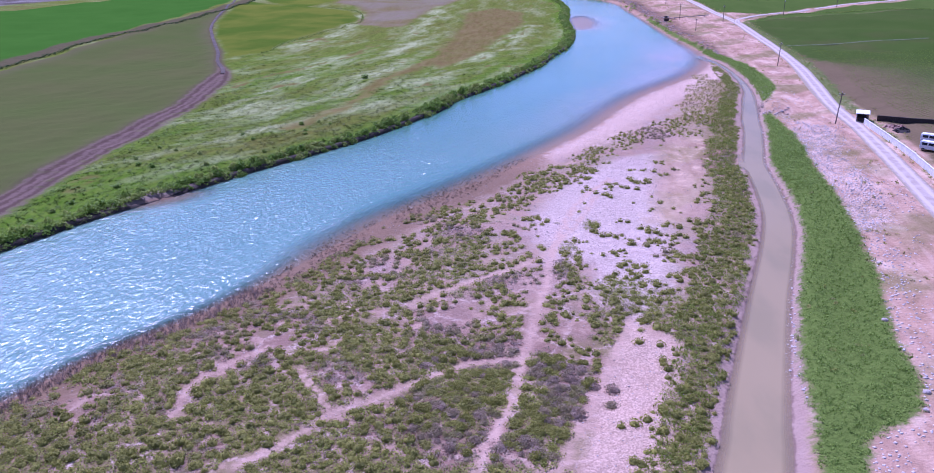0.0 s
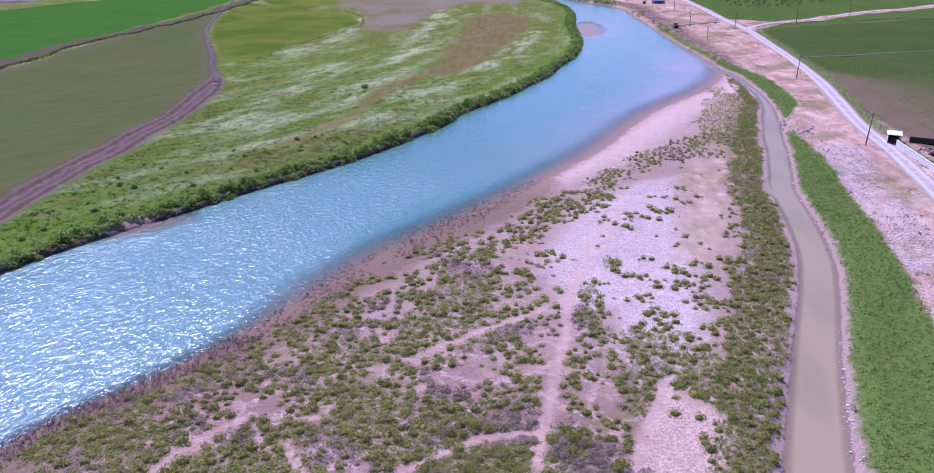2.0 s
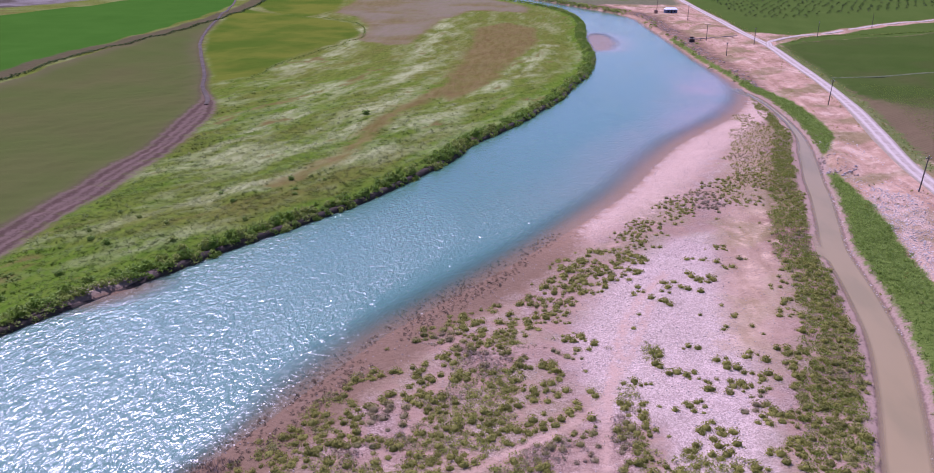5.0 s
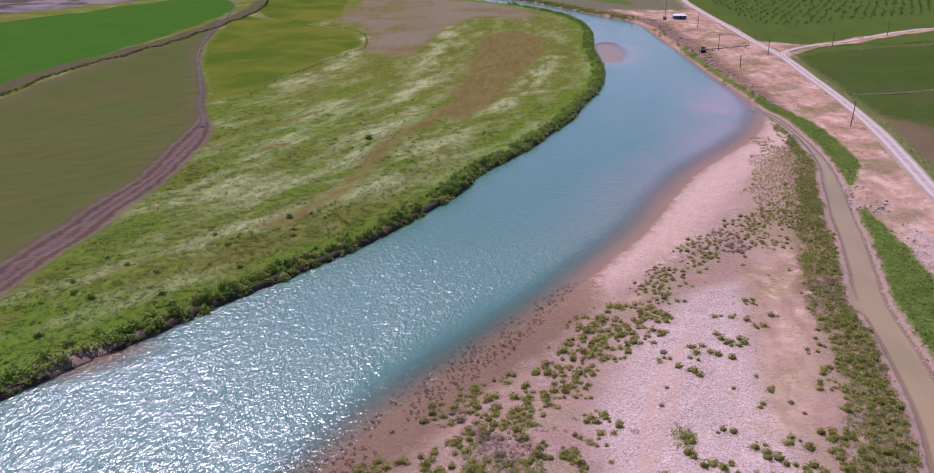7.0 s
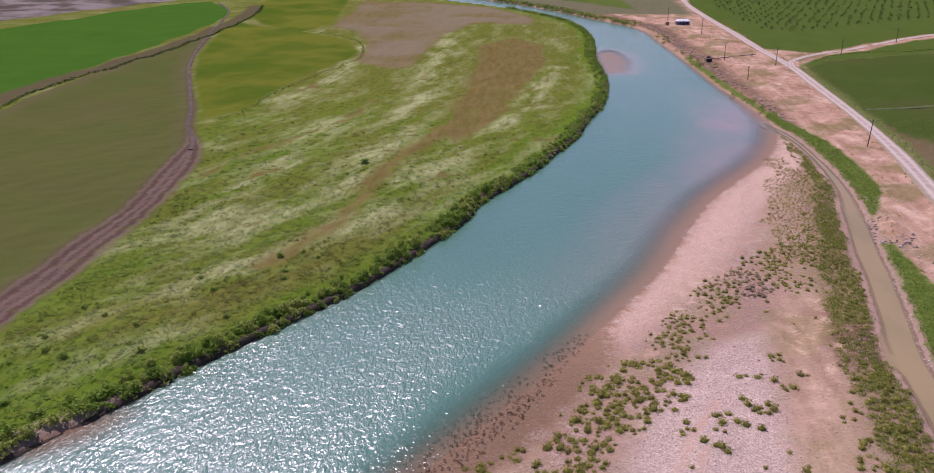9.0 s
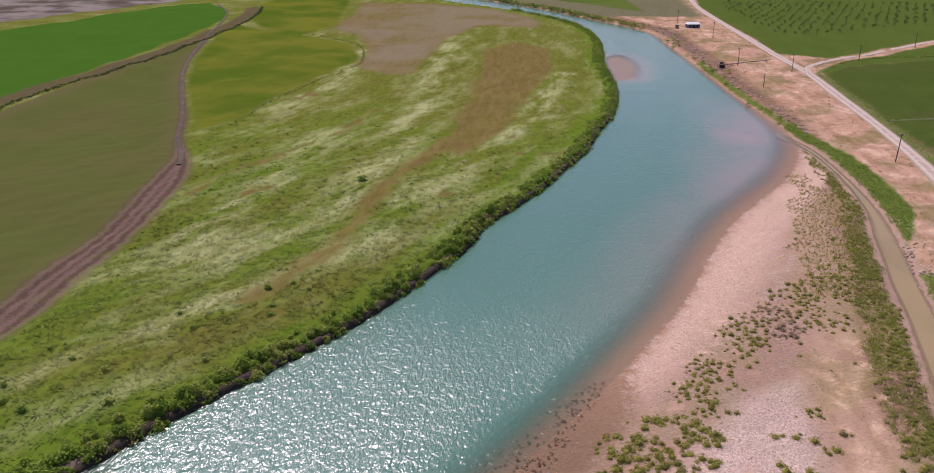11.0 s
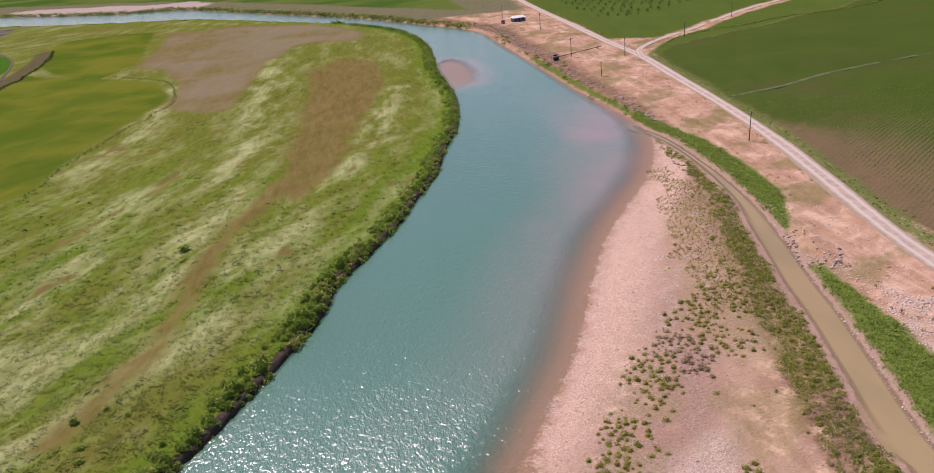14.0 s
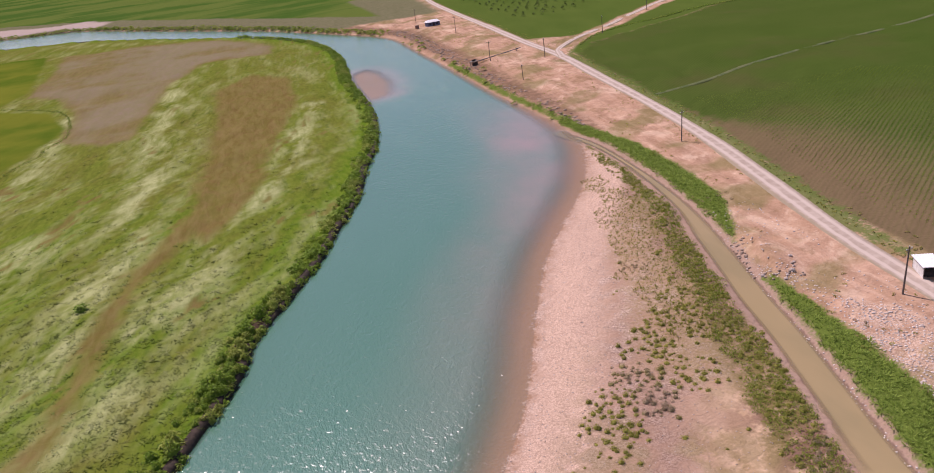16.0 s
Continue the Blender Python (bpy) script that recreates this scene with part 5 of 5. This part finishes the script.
def hut():
    ob = new("hut")
    for name, a, b in (("wall", (-3.4, -2.0, -0.1), (3.4, -1.8, 2.2)), ("wall", (-3.4, 1.8, -0.1), (3.4, 2.0, 2.2)), ("wall", (-3.4, -1.8, -0.1), (-3.2, 1.8, 2.2)), ("wall", (3.2, -1.8, -0.1), (3.4, 1.8, 2.2))):
        part(name, box(bmesh.new(), *a, *b, 0.02), M_HUT, ob)
    bm = bmesh.new()
    pts = [(-3.7, -2.4, 2.2), (3.7, -2.4, 2.2), (3.7, 2.4, 2.2), (-3.7, 2.4, 2.2), (-2.6, 0, 3.3), (2.6, 0, 3.3)]
    vs = [bm.verts.new(p) for p in pts]
    for f in ((0, 1, 5, 4), (1, 2, 5), (2, 3, 4, 5), (3, 0, 4), (3, 2, 1, 0)):
        bm.faces.new([vs[i] for i in f])
    part("roof", bm, M_WHITE, ob, "white sheet roof")
    part("door", box(bmesh.new(), -0.5, -2.05, -0.05, 0.5, -2.003, 1.95), M_DARK, ob)
    for x in (-2.3, 1.3):
        part("window", box(bmesh.new(), x, -2.04, 0.9, x + 1.0, -2.003, 1.7), M_GLASS, ob)
    return ob


M_HUT = plain_material("blue_board", (0.10, 0.12, 0.20), (0.17, 0.19, 0.28), 2, 0.7, 0.2)
h = hut()
h.matrix_basis = pose(79, 594, drop(79, 594), 0, 0, 8) @ Matrix.Diagonal((1.15, 1.15, 1.1, 1))
tagged(h, "small dark blue hut with a white hipped roof", "hut")
cab = part("crate", box(bmesh.new(), -0.9, -0.8, -0.1, 0.9, 0.8, 1.7, 0.05), M_BRICK)
part("lid", box(bmesh.new(), -1.0, -0.9, 1.7, 1.0, 0.9, 1.82, 0.02), M_DARK, cab)
cab.matrix_basis = pose(69.5, 593, drop(69.5, 593), 0, 0, 20)
tagged(cab, "rusty brown box on bare earth near the hut", "box")


def pump_stand():
    ob = new("pump_stand")
    for x in (-1.2, 1.2):
        for y in (-0.9, 0.9):
            part("post", rod(bmesh.new(), (x, y, -1.2), (x, y, 1.9), 0.12, 0.12, 8), M_STEEL, ob)
    part("deck", box(bmesh.new(), -1.5, -1.2, 1.9, 1.5, 1.2, 2.05, 0.02), M_STEEL, ob)
    part("pump", rod(bmesh.new(), (-0.8, 0, 2.45), (0.8, 0, 2.45), 0.4, 0.4, 12), M_DARK, ob, "dark pump body")
    part("motor", rod(bmesh.new(), (0.8, 0, 2.45), (1.5, 0, 2.45), 0.3, 0.26, 12), M_STEEL, ob)
    part("guard", box(bmesh.new(), -1.4, -1.1, 0.2, 1.4, -1.02, 1.7, 0.01), M_DARK, ob)
    return ob


ps = pump_stand()
ps.matrix_basis = pose(71.5, 462, drop(71.5, 462) - 0.1, 0, 0, 15)
tagged(ps, "dark steel pump stand on the river bank", "pump")
bm = bmesh.new()
a, b = Vector((73, 462.4, drop(73, 462.4) + 1.3)), Vector((97, 475, drop(97, 475) + 1.0))
rod(bm, a, b, 0.2, 0.2, 10)
pipe = part("water_pipe", bm, M_STEEL)
for k in (0.15, 0.4, 0.65, 0.9):
    c = a.lerp(b, k)
    part("support", box(bmesh.new(), c.x - 0.15, c.y - 0.15, drop(c.x, c.y) - 0.2, c.x + 0.15, c.y + 0.15, c.z - 0.15), M_STEEL, pipe)
    part("collar", rod(bmesh.new(), c - (b - a).normalized() * 0.1, c + (b - a).normalized() * 0.1, 0.27, 0.27, 10), M_STEEL, pipe)
tagged(pipe, "dull steel water pipe running from pump to road", "pipe")


def shed():
    ob = new("shed")
    for x in (-2.9, 2.9):
        for y in (-1.8, 1.8):
            part("post", rod(bmesh.new(), (x, y, -0.2), (x, y, 2.6), 0.08, 0.08, 8), M_STEEL, ob)
    part("back_wall", box(bmesh.new(), 2.75, -1.8, -0.2, 2.9, 1.8, 2.55, 0.02), M_BRICK, ob, "rough reddish brick wall")
    part("road_wall", box(bmesh.new(), -2.8, 1.7, -0.2, 2.8, 1.85, 2.2, 0.02), M_LIME, ob, "limewashed wall")
    part("stacked_scrap", box(box(bmesh.new(), -2.0, -1.5, -0.1, 0.2, 1.3, 1.2, 0.1), 0.4, -1.2, -0.1, 2.5, 1.4, 1.6, 0.1), M_DARK, ob, "dark stacked scrap")
    part("roof", box(bmesh.new(), -3.3, -2.2, 2.6, 3.3, 2.2, 2.72, 0.03), M_WHITE, ob, "white flat sheet roof")
    for y in (-1.65, -1.1, -0.55, 0.0, 0.55, 1.1, 1.65):
        part("roof_rib", box(bmesh.new(), -3.28, y - 0.04, 2.722, 3.28, y + 0.04, 2.77), M_WHITE, ob)
    return ob


s = shed()
s.matrix_basis = pose(90.2, 218, drop(90.2, 218), 0, 0, 70) @ Matrix.Diagonal((0.78, 0.78, 0.85, 1))
tagged(s, "open shed with a white flat roof beside the road", "shed")


def boundary_wall(pts):
    ob = new("boundary_wall")
    for (ax, ay), (bx, by) in zip(pts[:-1], pts[1:]):
        n = max(1, int(math.hypot(bx - ax, by - ay) / 4))
        for i in range(n):
            x0, y0, x1, y1 = (ax + (bx - ax) * i / n, ay + (by - ay) * i / n, ax + (bx - ax) * (i + 1) / n, ay + (by - ay) * (i + 1) / n)
            L, turn = math.hypot(x1 - x0, y1 - y0), math.degrees(math.atan2(y1 - y0, x1 - x0))
            bm = box(bmesh.new(), 0, -0.12, -0.4, L - 0.02, 0.12, 1.45, 0.015)
            box(bm, -0.0, -0.18, 1.453, L - 0.02, 0.18, 1.56, 0.02)
            p = part("wall_panel", bm, M_LIME, ob)
            p.matrix_basis = pose(x0, y0, drop(x0, y0), 0, 0, turn)
    return ob


tagged(boundary_wall([(89.2, 213.6), (88.6, 197), (87.6, 178), (86, 160), (82.5, 138), (78.5, 112)]), "low limewashed wall of panels along the road", "wall")
dark = boundary_wall([(94.2, 218.5), (100.5, 216), (107.5, 214)])
for c in dark.children:
    c.data.materials[0] = M_DARK
tagged(dark, "dark low wall behind the shed", "wall")


def van():
    ob = new("van")
    bm = box(bmesh.new(), -2.5, -0.95, 0.38, 2.0, 0.95, 2.2, 0.16)
    box(bm, 1.7, -0.93, 0.38, 2.7, 0.93, 1.25, 0.14)
    part("body", bm, M_WHITE, ob)
    part("windscreen", box(bmesh.new(), 1.96, -0.78, 1.3, 2.03, 0.78, 2.0, 0.02), M_GLASS, ob)
    for y in (-0.96, 0.96):
        for x in (-2.0, -0.6, 0.8):
            part("side_window", box(bmesh.new(), x, y - 0.012, 1.35, x + 1.15, y + 0.012, 1.95), M_GLASS, ob)
    for x in (-1.6, 1.75):
        for y in (-0.85, 0.85):
            w = part("wheel", rod(bmesh.new(), (x, y - 0.11, 0.34), (x, y + 0.11, 0.34), 0.34, 0.34, 16), M_RUBBER, ob)
            part("rim", rod(bmesh.new(), (x, y - 0.125, 0.34), (x, y + 0.125, 0.34), 0.19, 0.19, 12), M_STEEL, w)
    part("bumper", box(bmesh.new(), 2.66, -0.9, 0.4, 2.78, 0.9, 0.62, 0.03), M_DARK, ob)
    for y in (-0.7, 0.7):
        part("headlight", box(bmesh.new(), 2.68, y - 0.16, 0.78, 2.73, y + 0.16, 0.95, 0.01), M_GLASS, ob)
    return ob


v1 = van()
v1.matrix_basis = pose(94.2, 185.5, drop(94.2, 185.5), 0, 0, -40)
tagged(v1, "white minibus with dark windows parked in a yard", "van", "parked vans")
v2 = copy_thing(v1, pose(97, 192, drop(97, 192), 0, 0, -35))
tagged(v2, "white minibus with dark windows parked in a yard", "van", "parked vans")


def heap(name, size, material, seed):
    r = np.random.default_rng(seed)
    bm = bmesh.new()
    for i in range(26):
        a, k = r.uniform(0, 6.283), r.uniform(0, 1) ** 0.7
        s = size * r.uniform(0.12, 0.26)
        m = Matrix.Translation((size * k * math.cos(a), size * k * math.sin(a) * 0.7, size * 0.42 * (1 - k))) @ Euler(tuple(r.uniform(0, 3, 3))).to_matrix().to_4x4() @ Matrix.Diagonal((s * 1.4, s, s * 0.7, 1))
        bmesh.ops.create_cube(bm, size=1, matrix=m)
    bmesh.ops.create_cone(bm, cap_ends=True, segments=12, radius1=size * 1.05, radius2=size * 0.15, depth=size * 0.45, matrix=Matrix.Translation((0, 0, size * 0.14)))
    return part(name, bm, material)


for x, y, size, mat, txt in ((95, 204, 2.4, M_DARK, "dark heap of scrap behind the roadside wall"), (93.8, 208.5, 2.0, M_BRICK, "heap of reddish rubble behind the roadside wall"), (96.5, 209, 1.8, M_BRICK, "heap of reddish rubble behind the roadside wall")):
    ob = heap("rubble_heap", size, mat, int(x))
    ob.matrix_basis = pose(x, y, drop(x, y), 0, 0, 30)
    tagged(ob, txt, "heap")

# a snag in the side channel
bm = bmesh.new()
rod(bm, (-1.6, 0, 0.0), (1.5, 0.5, 0.55), 0.13, 0.06, 7)
for a in (0.3, 1.2, 2.3, 3.6, 4.4, 5.3):
    rod(bm, (0.4, 0.2, 0.3), (0.4 + 1.4 * math.cos(a), 0.2 + 1.4 * math.sin(a), 0.75), 0.05, 0.015, 5)
snag = part("driftwood", bm, M_BARK)
snag.matrix_basis = pose(44.2, 142.5, float(channel_level(142.5)) - 0.1, 0, 0, 60)
tagged(snag, "bare dead branch stranded in the side channel", "driftwood")

# scrub going on down the bar, thinner
south_scrub = jittered(-60, 30, -30, 58, 1.7)
gx_, gy_ = south_scrub
gd, gc, gt = area_distance(gx_, gy_, RIGHT_LAND), channel_distance(gx_, gy_), area_distance(gx_, gy_, RIGHT_TERRACE)
gk = (gd > 1.5) & (gt < -0.3) & (gc > 1.6) & (rng.uniform(0, 1, len(gx_)) < np.clip(0.75 + 1.3 * clumps(gx_, gy_, 0.2, 7.7), 0, 1)) & (line_distance(gx_, gy_, BAR_PATH) > 1.2)
scatter("scrub", leaf_cloud(rng, 40, 1.2, 0.55, 0.3), placed(gx_[gk], gy_[gk], 0.6, 1.3), M_SCRUB, "low olive and brownish scrub scattered over gravel", "scrub")
